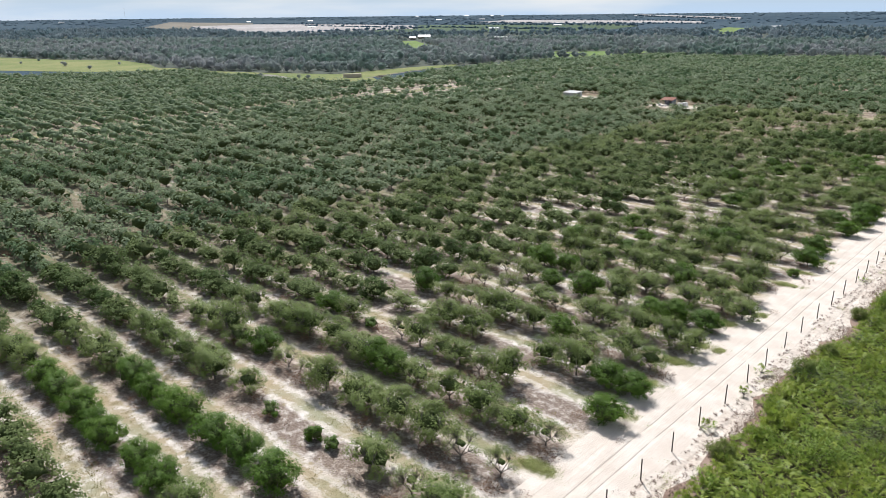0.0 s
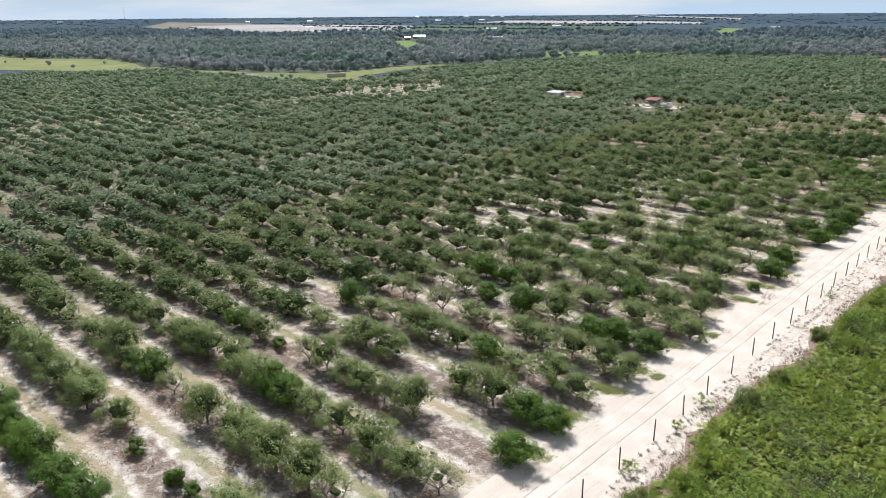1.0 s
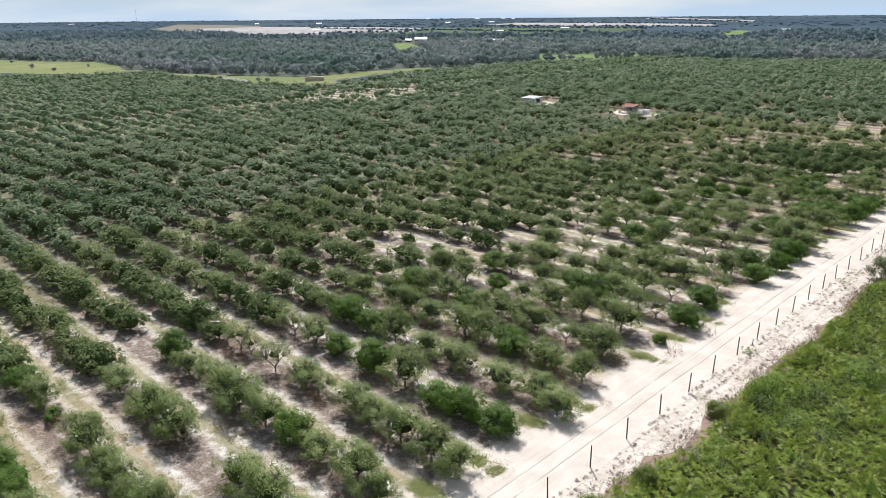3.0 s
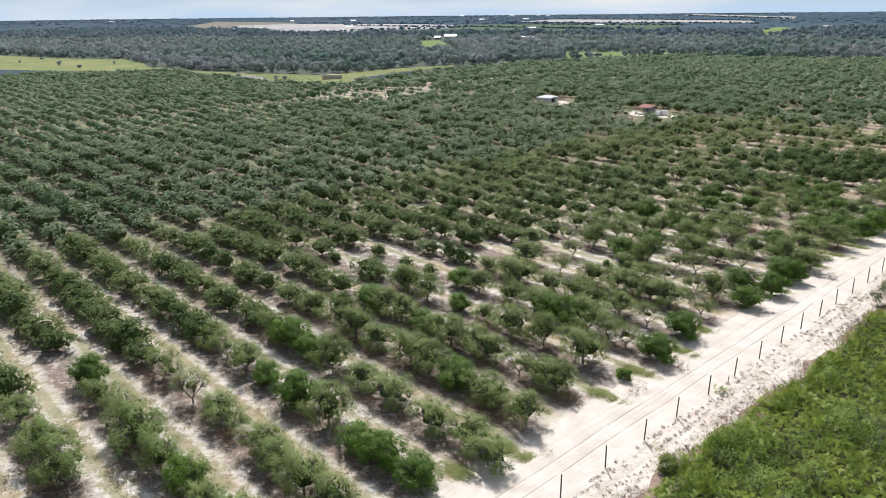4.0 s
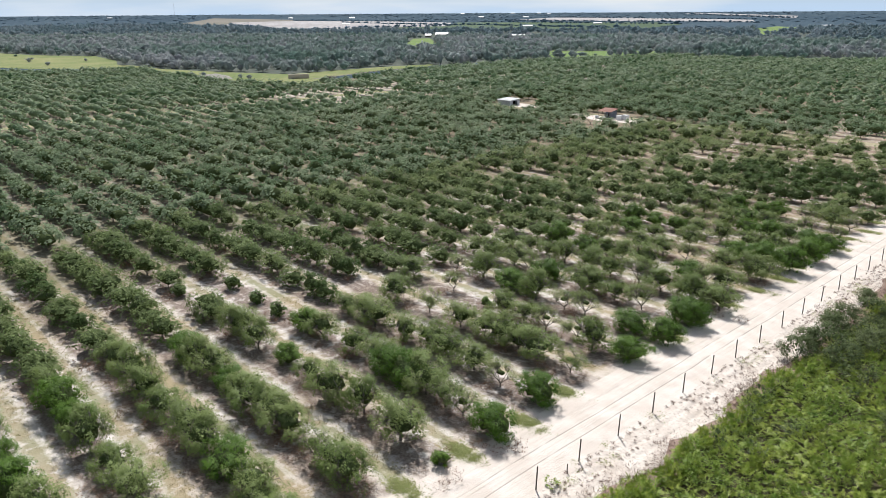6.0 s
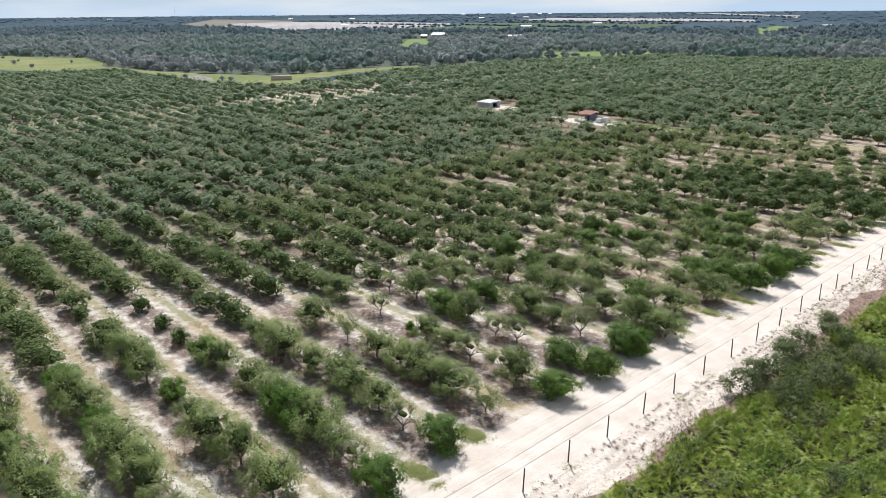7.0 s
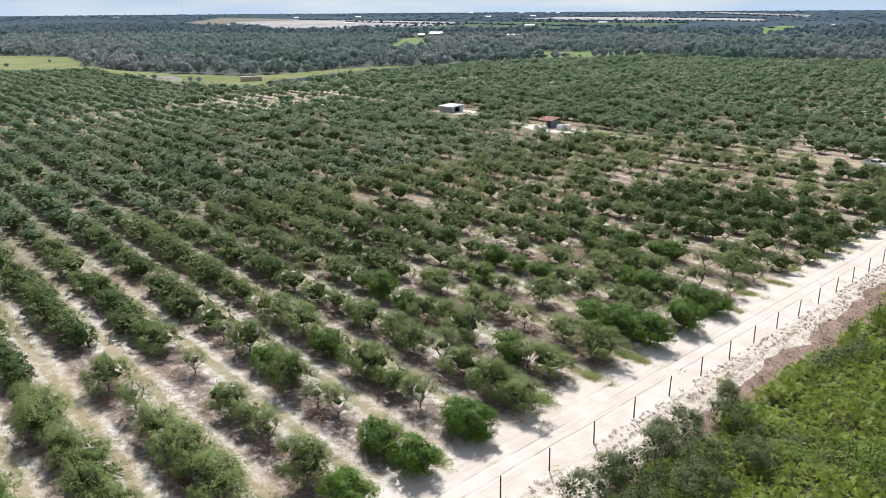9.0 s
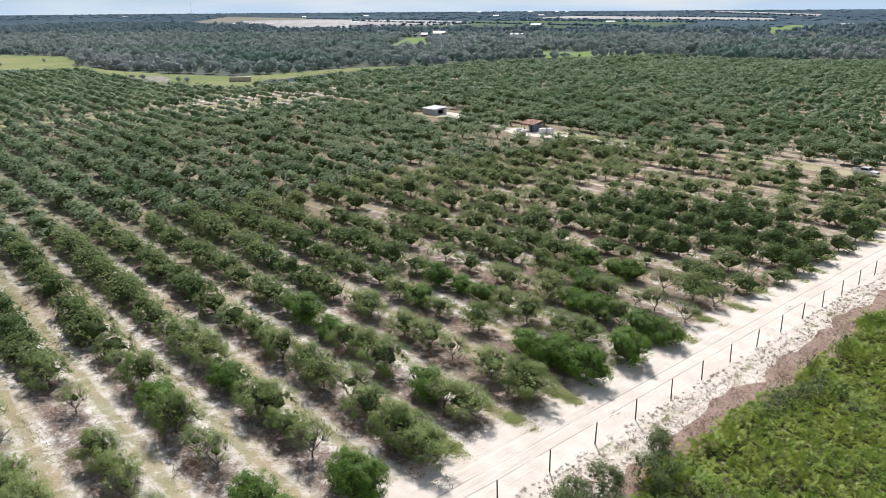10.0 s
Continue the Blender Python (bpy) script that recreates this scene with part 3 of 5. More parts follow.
# the rows nearest the road, tree by tree from the road inwards, in steps of 1.5 m from x = -33.5:
# D dense, T thinning, S sparse, y young, . nothing
PLAN = {
    -6: "....................T..T..T..T..T",
    -5: "........T.....T..D..D...D.D..D...D..D..T..T.T...T",
    -4: "...T....y...D...D..D...D.D..D..D...T.T..y.T..D..T...y",
    -3: "..T..S...T..y.y....y...T...T.T.T...T..T.T..T.T..D..D",
    -2: "..S..S..T..T..T.T..T..S.S...D..T.T..T..T...S..T..T.T.T",
    -1: "..S..T..T..T..T..D.DT.T..T..T.TT.T...T...T.T.D..T..T.T..D",
    0: ".D.......T.SS.T.T..T.S...y..T..D...T.T..S..T.T...T",
    1: ".D.D..T..T......ST..T.T...T...TD..T..S..T...T..D..T..DD...T",
    2: "..T..T..T..D..T..T.T..S..T..D.......D..T..T...D.T..T.T...T",
    3: ".T.T..T..T.T...S.T..S...S.S..T..D.T.T..T..T..T..D...T",
    4: "..D..D.D...T...D...D..T..S..T.D..D..T.S..T..S.T..T.T..T...T",
    5: ".T.T..T..S.T..T..T..D..D..T..T.T..T.T..S.T..T.T.D",
    6: "..T..TT..D..T.T...T..T..T..T.T..T...D..T.T...D...D..T..D",
    7: "...T.T.S..T.T.T..T.D.T.T.D.y..T..T..T..T...T.T.T.T..T",
    8: ".y...T...T..T..T...D...T..TT...T.T.....y..T",
    9: ".D..S.S.T.D.D.T..T...T.D....y...y....y....T.D..T..T..T.T",
    10: "..D..S..T..T.T..T...T.T.T...D.D..T...S.T..T.T..T..D",
    11: "...S..T.T.T.T..T...S...T........D.T..T..T...T..T",
    12: ".D..T.S..S..T.T.y....S.....T..T.T.T.D..T.D",
    13: ".D..D....S.S..T.D.D...T..S..T...T.T.T..T.....D..T...D...D",
    14: ".DD...S..T..TT...D..S.T..T..S...T..T..T.T..T..T..T..T",
    15: ".T.TT..T..S..T..T..T.T..T..T...T...D..T.D..T.T..T",
    16: "...T.S.D....T..T.T..D...D..T..T.T...T...T..T..T",
    17: "..TT..T...S..T..T....T.T...T.T..D..D",
    18: ".D..DD.D.....T...T..D..T...T..T..T",
    19: ".D...T..T..T..T..D..D..D...T",
    20: ".D.D.T.D..D..T..S.T.S...T",
    21: "..S..S.S..T..D..T..T",
    22: "..S.T..S...D.D..D",
    23: "..T..TT.T",
}
KINDS = "DTSBy"


rng = np.random.default_rng(5)
spots, row = [], []
for k in range(-14, 100):
    x = -35.4 + rng.uniform(-0.4, 0.4)
    while x > -700:
        y = row_line(k, x) + rng.normal(0, 0.22)
        if y > -0.305 * x - 32 and x < 8 - 0.325 * (y - 136) + 18 and x < -35.0 - 1.5 * len(PLAN.get(k, "")):
            spots.append((x, y))
            row.append(k)
        x -= 4.0 * rng.uniform(0.78, 1.24)
spots, row = np.array(spots), np.array(row)
GROVE = [(-33, -60), (-33, 780), (-160, 730), (-187, 713), (-266, 670), (-333, 668), (-354, 607), (-372, 555), (-380, 475), (-375, 412), (-362, 370), (-350, 325), (-338, 306), (-372, 295), (-405, 286),
         (-495, 288), (-545, 285), (-548, 250), (-575, 215), (-600, 185), (-800, 60), (-800, -60)]
keep = inside(spots, GROVE)
lane_y = 325.0 - 6.0 * np.clip((-110 - spots[:, 0]) / 60, 0, 1)
keep &= ~((np.abs(spots[:, 1] - lane_y) < np.where(spots[:, 0] > -78, 4.6, 2.6)) & (spots[:, 0] > -300))
keep &= np.abs(spots[:, 0] + 286 + 0.03 * spots[:, 1]) > 4.5
keep &= ~((np.abs(spots[:, 0] + 206) < 12) & (np.abs(spots[:, 1] - 325) < 8))
keep &= ~((np.abs(spots[:, 0] + 151) < 15) & (np.abs(spots[:, 1] - 315) < 9))
keep &= ~((np.abs(spots[:, 0] + 199) < 14) & (np.abs(spots[:, 1] - 314) < 6))
patchy = (spots[:, 0] < -262) & (spots[:, 0] > -335) & (spots[:, 1] > 262) & (spots[:, 1] < 318)
keep &= ~(patchy & (rng.random(len(spots)) < 0.42))
thinned = (spots[:, 0] > -150) & (spots[:, 1] > 228) & (spots[:, 1] < 318)
keep &= ~(thinned & (rng.random(len(spots)) < 0.10))
keep &= ~((spots[:, 1] > 318) & (spots[:, 1] < 520) & (rng.random(len(spots)) < 0.14))
hole = np.array([noise.noise(Vector((x * 0.05, y * 0.09, 13))) for x, y in spots])
keep &= rng.random(len(spots)) > 0.03 + 0.30 * np.clip(hole - 0.18, 0, 1) * 2
spots, row = spots[keep], row[keep]
health = 1.1 * np.array([noise.noise(Vector((x * 0.03, y * 0.045, 3))) for x, y in spots]) + rng.normal(0, 0.34, len(spots))
health += np.where(spots[:, 1] > 330, 0.25, 0)
health -= 0.35 * ((spots[:, 1] > 235) & (spots[:, 1] < 318) & (spots[:, 0] > -185))
kind = np.select([health > 0.28, health > -0.50, health > -1.0], [0, 1, 2], 3)

# stretches of well-grown dark trees, of young bushes and of gaps: row, from x, to x
DARK = [(24, -66, -45), (25, -76, -33), (26, -80, -33), (27, -76, -33), (28, -60, -33), (29, -46, -33), (33, -66, -33)]
GAPS = [(14, -153, -147), (31, -90, -70), (35, -74, -33), (34, -50, -33)]


def along(stretches):
    return np.any([(row == k) & (spots[:, 0] > a) & (spots[:, 0] < b) for k, a, b in stretches], axis=0)


planted = [(k, -33.5 - 1.5 * i, KINDS.index(c)) for k, line in PLAN.items() for i, c in enumerate(line) if c != "."]
planted_at = np.array([(x, row_line(k, x)) for k, x, c in planted]) + rng.normal(0, 0.3, (len(planted), 2))
spots, row = np.concatenate([spots, planted_at]), np.concatenate([row, [k for k, x, c in planted]])
kind = np.concatenate([kind, [c for k, x, c in planted]])
health = np.concatenate([health, np.array([0.9, 0.0, -0.55, -1.0, 0.9])[kind[len(health):]] + rng.normal(0, 0.15, len(planted))])
kind[along(DARK) & (kind != 4)] = 0
stay = ~along(GAPS)
spots, health, kind, row = spots[stay], health[stay], kind[stay], row[stay]
health = np.where(along(DARK), 0.9, health)
size = np.clip(rng.normal(1.0, 0.15, len(spots)), 0.62, 1.24)
size[-len(planted):] = np.clip(rng.normal(1.04, 0.08, len(planted)), 0.88, 1.2)
size = np.where(along(DARK) | (kind == 4), rng.uniform(1.02, 1.2, len(spots)), size)
size *= np.interp(spots[:, 0], [-300, -290, -140, -100, -60], [1.42, 1.34, 1.26, 1.14, 1.02]) * np.where((spots[:, 1] > 228) & (spots[:, 1] < 318) & (spots[:, 0] > -150) & ~along(DARK), 0.98, 1.0) * np.where(spots[:, 1] > 318, 1.12, 1.0)
is_near = (spots[:, 0] > np.interp(spots[:, 1], [20, 45, 70, 190, 225], [-97, -97, -77, -73, -59])) & (spots[:, 1] > 20) & (spots[:, 1] < 225)
by_kind = [[t for name, t in near_kinds if name == want] for want in ("dense", "thin", "sparse", "bare", "young")]
used = set()
for (x, y), k, grow in zip(spots[is_near], kind[is_near], size[is_near]):
    tree = by_kind[k][int(rng.integers(len(by_kind[k])))]
    m = pose(x, y, -0.02, 0, 0, rng.choice([0, 180]) + rng.uniform(-18, 18)) @ Matrix.Diagonal((grow * 1.12, grow * 0.97, grow * rng.uniform(0.88, 1.1), 1))
    if tree.name in used:
        copy_thing(tree, m)
    else:
        used.add(tree.name)
        tree.matrix_basis = m
for name, tree in near_kinds:
    if tree.name not in used:
        tree.matrix_basis = pose(-80, row_line(14, -80) + 0.1 * len(used), 0)


def grove_block(sel, sets, label, foliage=CITRUS_FAR, inner=CROWN_SHADE):
    n = int(sel.sum())
    grow = np.stack([size[sel], size[sel] * rng.uniform(0.88, 1.1, n)], 1)
    place = np.column_stack([spots[sel], np.zeros(n)])
    which = kind[sel] * 3 + rng.integers(0, 3, n)
    arrays = spread_out(sets, which, place, rng.choice([0, math.pi], n) + rng.uniform(-0.3, 0.3, n), grow, np.clip(0.60 - 0.62 * health[sel] + rng.normal(0, 0.12, n), 0, 1))
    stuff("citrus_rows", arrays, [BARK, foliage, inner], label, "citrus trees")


def grove_set(tips, per_tip, leaf_size, spread, twigs, limbs, around, up, boughs):
    """Three shapes for each kind: dense, thinning, sparse, bare, young."""
    made = []
    for k, (h, r, foot, share, bare, fill) in enumerate([(2.75, 2.2, 0.0, 1.1, 0, 0.68), (2.9, 2.38, 0.0, 1.0, 0.03, 0.62), (2.85, 2.2, 0.05, 0.95, 0.12, 0.42), (3.0, 1.8, 0.3, 0.6, 1.0, 0), (1.5, 1.0, 0.0, 0.4, 0, 0.85)]):
        for n in range(3):
            wood, leaves = plant(100 + 10 * k + n, h, r, foot, int(tips * share), per_tip, leaf_size, spread, limbs, int(twigs * (1 + 2 * (k in (2, 3)))), 0.09, bare, lift=0.9, boughs=boughs)
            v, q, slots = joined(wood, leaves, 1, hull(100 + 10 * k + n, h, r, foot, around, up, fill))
            made.append((v * [1.12, 0.97, 1.0], q, slots))
    return made


middle = ~is_near & (spots[:, 0] > -126) & (spots[:, 1] < 314)
far = ~is_near & ~middle & (spots[:, 0] > -235) & (spots[:, 1] < 400)
farther = ~is_near & ~middle & ~far
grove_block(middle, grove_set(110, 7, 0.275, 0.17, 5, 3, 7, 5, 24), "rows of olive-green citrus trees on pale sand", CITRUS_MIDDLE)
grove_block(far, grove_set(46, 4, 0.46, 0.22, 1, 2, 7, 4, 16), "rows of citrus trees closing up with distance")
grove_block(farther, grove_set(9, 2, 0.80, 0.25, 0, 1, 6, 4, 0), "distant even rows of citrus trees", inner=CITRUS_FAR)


# ---- weeds and grass ----
def tuft(seed, count, height, radius, width, lean=0.6):
    """A clump of bent blades rising from the ground."""
    r = np.random.default_rng(seed)
    turn, out = r.uniform(0, 6.28, count), r.uniform(0, 1, count) ** 0.6 * radius
    base = np.stack([np.cos(turn) * out, np.sin(turn) * out, np.zeros(count)], 1)
    way = np.stack([np.cos(turn) * lean, np.sin(turn) * lean, np.ones(count)], 1) + r.normal(0, 0.35, (count, 3)) * [1, 1, 0.3]
    way /= np.linalg.norm(way, axis=1, keepdims=True)
    tall = r.uniform(0.6, 1.2, count) * height
    facing = r.normal(size=(count, 3)) * 0.7 + [0, 0, 2.0 if lean > 1.5 else 0.0]
    v, q = blades(base + way * tall[:, None] / 2, way, facing, tall, tall * width)
    return v, q, np.zeros(len(q), int)


def sow(name, kinds, place, scale, tone, material, label, category, seed):
    r = np.random.default_rng(seed)
    n = len(place)
    place = np.column_stack([place, np.zeros(n)]) if place.shape[1] == 2 else place
    grow = np.stack([scale, scale * r.uniform(0.7, 1.2, n)], 1)
    arrays = spread_out(kinds, r.integers(0, len(kinds), n), place, r.uniform(0, 6.28, n), grow, np.clip(tone, 0, 1))
    stuff(name, arrays, [material], label, category)


rng = np.random.default_rng(21)
def mound(seed, height, radius, tips, per_tip, size):
    """A low tangle of dead stems and leaves."""
    v, q = plant(seed, height, radius, 0.0, tips, per_tip, size, size * 0.9, lift=0.4)[1]
    return v, q, np.zeros(len(q), int)


dry_kinds = [mound(500 + k, 0.75, 0.75, 34, 4, 0.095) for k in range(4)]
close = np.nonzero((spots[:, 0] > -150) & (spots[:, 1] < 318))[0]
under = close[rng.random(len(close)) < np.where((spots[close, 0] > -100) & (spots[close, 1] < 240), np.where(kind[close] == 0, 0.2, 0.7), 0.2)]
p = np.concatenate([spots[under] + rng.normal(0, 1, (len(under), 2)) * [1.4, 0.7] + [dx, dy] for dx, dy in ((0.3, -1.1), (1.0, -1.7), (-0.6, -0.6), (1.6, -0.7))])
sow("dry_weeds", dry_kinds, p, rng.uniform(0.6, 1.5, len(p)), rng.normal(0.3, 0.25, len(p)), DRY, "clumps of dead red-brown weeds under the citrus trees", "weeds", 1)

grass_kinds = [tuft(520 + k, 6, 0.16, 0.24, 0.30, 1.0) for k in range(4)]
mat_kinds = [tuft(530 + k, 8, 0.155, 0.34, 0.50, 3.0) for k in range(4)]
n = 34000
k = rng.integers(-8, 24, n)
x = -34 - 75 * rng.random(n) ** 1.2
side = rng.choice([-1.15, 0.0, 1.15], n, p=[0.18, 0.64, 0.18])
y = row_line(k + 0.5, x) + side + rng.normal(0, 0.42, n)
thick = np.array([noise.noise(Vector((a * 0.10, b * 0.22, 5))) for a, b in zip(x, y)])
sel = (thick + rng.normal(0, 0.2, n) > 0.02) & (y > -0.3 * x - 10) & (x < -36.5)
p = np.column_stack([x, y])[sel]
sow("aisle_grass", grass_kinds, p, rng.uniform(0.6, 1.5, len(p)), rng.normal(0.55, 0.3, len(p)), GRASS, "low yellow-green grass tufts in the sandy aisles", "grass", 2)

p = []
for k in range(-3, 40):
    if rng.random() < 0.85:
        m, x0 = rng.integers(350, 750), rng.uniform(-35.8, -33.8)
        p.append(np.column_stack([x0 + rng.normal(0, 0.95, m), row_line(k + rng.uniform(0.3, 0.6), x0) + rng.normal(0, 0.42, m)]))
p = np.concatenate(p)
sow("verge_grass", mat_kinds, p, rng.uniform(0.7, 1.45, len(p)), rng.normal(0.4, 0.3, len(p)), VERGE, "flat green weed patches where the aisles meet the road", "grass", 3)

p = []
for line, gap in ((-26.35, 0.55), (-25.75, 0.9), (-25.05, 0.7), (-24.35, 0.7), (-23.3, 0.6)):
    y = np.arange(40, 280, gap)
    y = y + rng.normal(0, 0.2, len(y))
    thick = np.array([noise.noise(Vector((line * 3, v * 0.11, 8))) for v in y]) + rng.normal(0, 0.16, len(y))
    p.append(np.column_stack([line + rng.normal(0, 0.13, len(y)), y])[thick > -0.04])
p = np.concatenate(p)
sow("fence_weeds", [mound(540 + k, 0.18, 0.22, 26, 3, 0.065) for k in range(4)], p, rng.uniform(0.5, 1.15, len(p)), rng.normal(0.35, 0.25, len(p)), FLAT_DRY, "flattened brown weeds along the fence line", "weeds", 4)
n = 420
p = np.column_stack([rng.normal(-25.6, 0.7, n), rng.uniform(40, 280, n)])
thick = np.array([noise.noise(Vector((a * 0.5, b * 0.12, 18))) for a, b in p])
p = p[thick > 0.02]
sow("fence_weeds", mat_kinds, np.repeat(p, 9, 0) + rng.normal(0, 0.35, (len(p) * 9, 2)), rng.uniform(0.5, 1.1, len(p) * 9), rng.normal(0.4, 0.3, len(p) * 9), VERGE, "small green weeds along the fence line", "weeds", 5)

# ---- the fence ----
POSTS = [35.3, 41.5, 47.7, 53.9, 60.1, 66.3, 72.7, 79.1, 84.8, 91.3, 97.7, 104.1, 110.5, 116.5, 123.0, 129.05, 135.2, 141.4, 147.3,
         153.5, 159.3, 165.4, 171.8, 178.3, 184.7, 191.1, 197.3, 203.4, 209.5]
POSTS += [209.5 + 6.15 * k for k in range(1, 40)]
fence = tagged(new("fence"), "line of dark weathered wooden fence posts along the sand road", "fence")
fence.location = (-26.75, 50, 0)


def post_shape(height, radius):
    bm = tube(bmesh.new(), (0, 0, -0.3), (0, 0, height), radius * 1.1, radius, 8)
    bmesh.ops.bevel(bm, geom=[e for e in bm.edges if all(v.co.z > height - 0.01 for v in e.verts)], offset=0.012, segments=1, affect="EDGES")
    me = bpy.data.meshes.new("post")
    bm.to_mesh(me)
    bm.free()
    me.materials.append(POST_WOOD)
    return me


post_mesh = post_shape(2.32, 0.06)
for y in POSTS:
    p = child("post", post_mesh, fence)
    p.matrix_basis = pose(rng.uniform(-0.05, 0.05), y - 50, 0, rng.uniform(-1.5, 1.5), rng.uniform(-2.5, 2.5), rng.uniform(0, 360))
stake = tagged(new("stake", post_shape(0.85, 0.045)), "short weathered wooden stake beside the fence posts", "stake")
stake.matrix_basis = pose(-26.5, 127.0, 0, 2, 3, 0)


# ---- palmetto scrub ----
def palmetto_shape(seed, fans=8, fingers=7, reach=1.0, stems=99):
    """Stems and fan leaves of one saw palmetto."""
    r = np.random.default_rng(seed)
    c, way, normal, length, a, b = [], [], [], [], [], []
    for f in range(fans):
        turn, lift = r.uniform(0, 6.28), r.uniform(0.2, 1.3)
        out = np.array([math.cos(turn) * math.cos(lift), math.sin(turn) * math.cos(lift), math.sin(lift)])
        hub = out * r.uniform(0.5, 1.25) * reach + [0, 0, 0.08]
        a.append([0, 0, 0.02]), b.append(hub)
        side = np.cross(out, [0, 0, 1.0])
        side /= np.linalg.norm(side)
        tilt = np.cross(side, out) * 0.75 + out * 0.45
        for g in np.linspace(-1.7, 1.7, fingers):
            d = out * math.cos(g) + side * math.sin(g) - np.array([0, 0, 0.18])
            long = r.uniform(0.36, 0.54) * reach
            c.append(hub + d * long * 0.5), way.append(d), normal.append(tilt), length.append(long)
    length = np.array(length)
    a, b = a[:stems], b[:stems]
    return prisms(a, b, np.full(len(a), 0.014), np.full(len(a), 0.009)), blades(np.array(c), np.array(way), np.array(normal), length, length * (0.19 if fingers > 5 else 0.27))


rng = np.random.default_rng(8)
gx, gy = np.meshgrid(np.arange(-24.0, -3.0, 1.04), np.arange(44, 265, 1.04))
n = gx.size
p = np.column_stack([gx.ravel() + rng.uniform(-0.45, 0.45, n), gy.ravel() + rng.uniform(-0.45, 0.45, n), np.zeros(n)])
rng.shuffle(p)
n = n + 420
p = np.concatenate([np.column_stack([np.zeros(420), rng.uniform(44, 265, 420), np.zeros(420)]), p])
p[:420, 0] = [scrub_edge(v) + 0.3 + abs(rng.normal(0, 0.7)) for v in p[:420, 1]]
edge = np.array([scrub_edge(v) for v in p[:, 1]])
p = p[(p[:, 0] > edge + 0.25) & (p[:, 0] < -3.5) & (p[:, 0] < -2.5 - 0.325 * (p[:, 1] - 190))]
n = len(p)
lush = np.array([noise.noise(Vector((x * 0.10, y * 0.10, 7))) for x, y, z in p]) + rng.normal(0, 0.22, n)
grey = np.array([noise.noise(Vector((x * 0.07, y * 0.07, 17))) for x, y, z in p]) + rng.normal(0, 0.2, n)
which = np.select([lush > -0.34, grey > 0.22], [rng.integers(0, 5, n), rng.integers(8, 10, n)], rng.integers(5, 8, n))
fans = [joined(*palmetto_shape(300 + k, 13, 7, 0.82, 2)) for k in range(5)]
shrubs = [joined(*plant(200 + k, 1.35, 0.95, 0.0, 42, 4, 0.14, 0.17, 3, 1, 0.025, core=12, lift=1.1), 2) for k in range(3)]
greys = [joined(*plant(210 + k, 1.7, 1.0, 0.05, 42, 4, 0.13, 0.19, 3, 5, 0.03, core=8, lift=1.0), 3) for k in range(2)]
grow = np.stack([rng.uniform(0.85, 1.45, n), rng.uniform(0.75, 1.35, n) * (1.1 + 1.1 * np.array([noise.noise(Vector((a * 0.22, b * 0.22, 41))) for a, b, _ in p]))], 1)
arrays = spread_out(fans + shrubs + greys, which, p, rng.uniform(0, 6.28, n), grow, np.clip(rng.normal(0.5, 0.28, n), 0, 1))
stuff("palmetto_thicket", arrays, [BARK, SCRUB_LEAF, SHRUB_LEAF, GREY_LEAF], "dense bright green saw palmetto and low shrub thicket", "palmettos")


def shrub(x, y, height, radius, seed, material, label, tone):
    bush = tagged(new("scrub_oak"), label, "shrub", "shrubs at the thicket's edge")
    wood, leaves = plant(seed, height, radius, 0.03, 240, 14, 0.125, 0.17, 6, 40, 0.045, 0.04, 160, 0.7, 26)
    child("stem", mesh("shrub_stem", *wood, [BARK]), bush)
    child("crown", mesh("shrub_crown", *leaves, [material], tone=np.full(len(leaves[0]), tone)), bush)
    bush.matrix_basis = pose(x, y, -0.02)


for n, (x, y, h, r) in enumerate([(-21.6, 163.6, 3.2, 2.2), (-20.0, 168.6, 3.7, 2.7), (-21.4, 173.5, 3.0, 2.1), (-19.4, 183.0, 3.2, 2.5), (-17.2, 165.5, 3.2, 2.5), (-22.0, 179.5, 2.5, 1.8), (-22.2, 168.4, 2.7, 1.8), (-18.0, 175.0, 3.6, 2.8), (-22.5, 176.2, 2.5, 1.7), (-22.0, 188.0, 2.2, 1.6), (-15.8, 171.0, 3.3, 2.6), (-15.2, 179.0, 3.0, 2.4)]):
    shrub(x, y, h, r, 600 + n, GREY_LEAF, "tall grey-green scrub oak rising above the palmettos", 0.08 * n)
for n, (x, y, h, r) in enumerate([(-22.6, 85.0, 2.3, 1.3), (-21.9, 92.5, 1.6, 1.1), (-22.9, 62.5, 1.6, 1.3), (-22.4, 107.5, 1.5, 1.1)]):
    shrub(x, y, h, r, 620 + n, GREEN_GRASS, "yellow-green bush at the edge of the palmettos", 0.5 + 0.1 * n)
p = np.column_stack([[scrub_edge(v) - 0.3 - abs(rng.normal(0, 1.0 if v < 175 else 2.4)) for v in np.linspace(44, 265, 3600)], np.linspace(44, 265, 3600) + rng.normal(0, 0.3, 3600)])
gone = np.array([noise.noise(Vector((0, v * 0.11, 28))) for v in p[:, 1]])
p = p[gone + rng.normal(0, 0.12, 3600) + 0.25 * (p[:, 1] > 180) > -0.12]
sow("dead_grass", [tuft(560 + k, 14, 0.30, 0.4, 0.10, 1.2) for k in range(4)], p, rng.uniform(0.7, 1.5, len(p)), rng.normal(0.35, 0.22, len(p)), FLAT_DRY, "band of matted dead brown grass before the palmettos", "grass", 6)

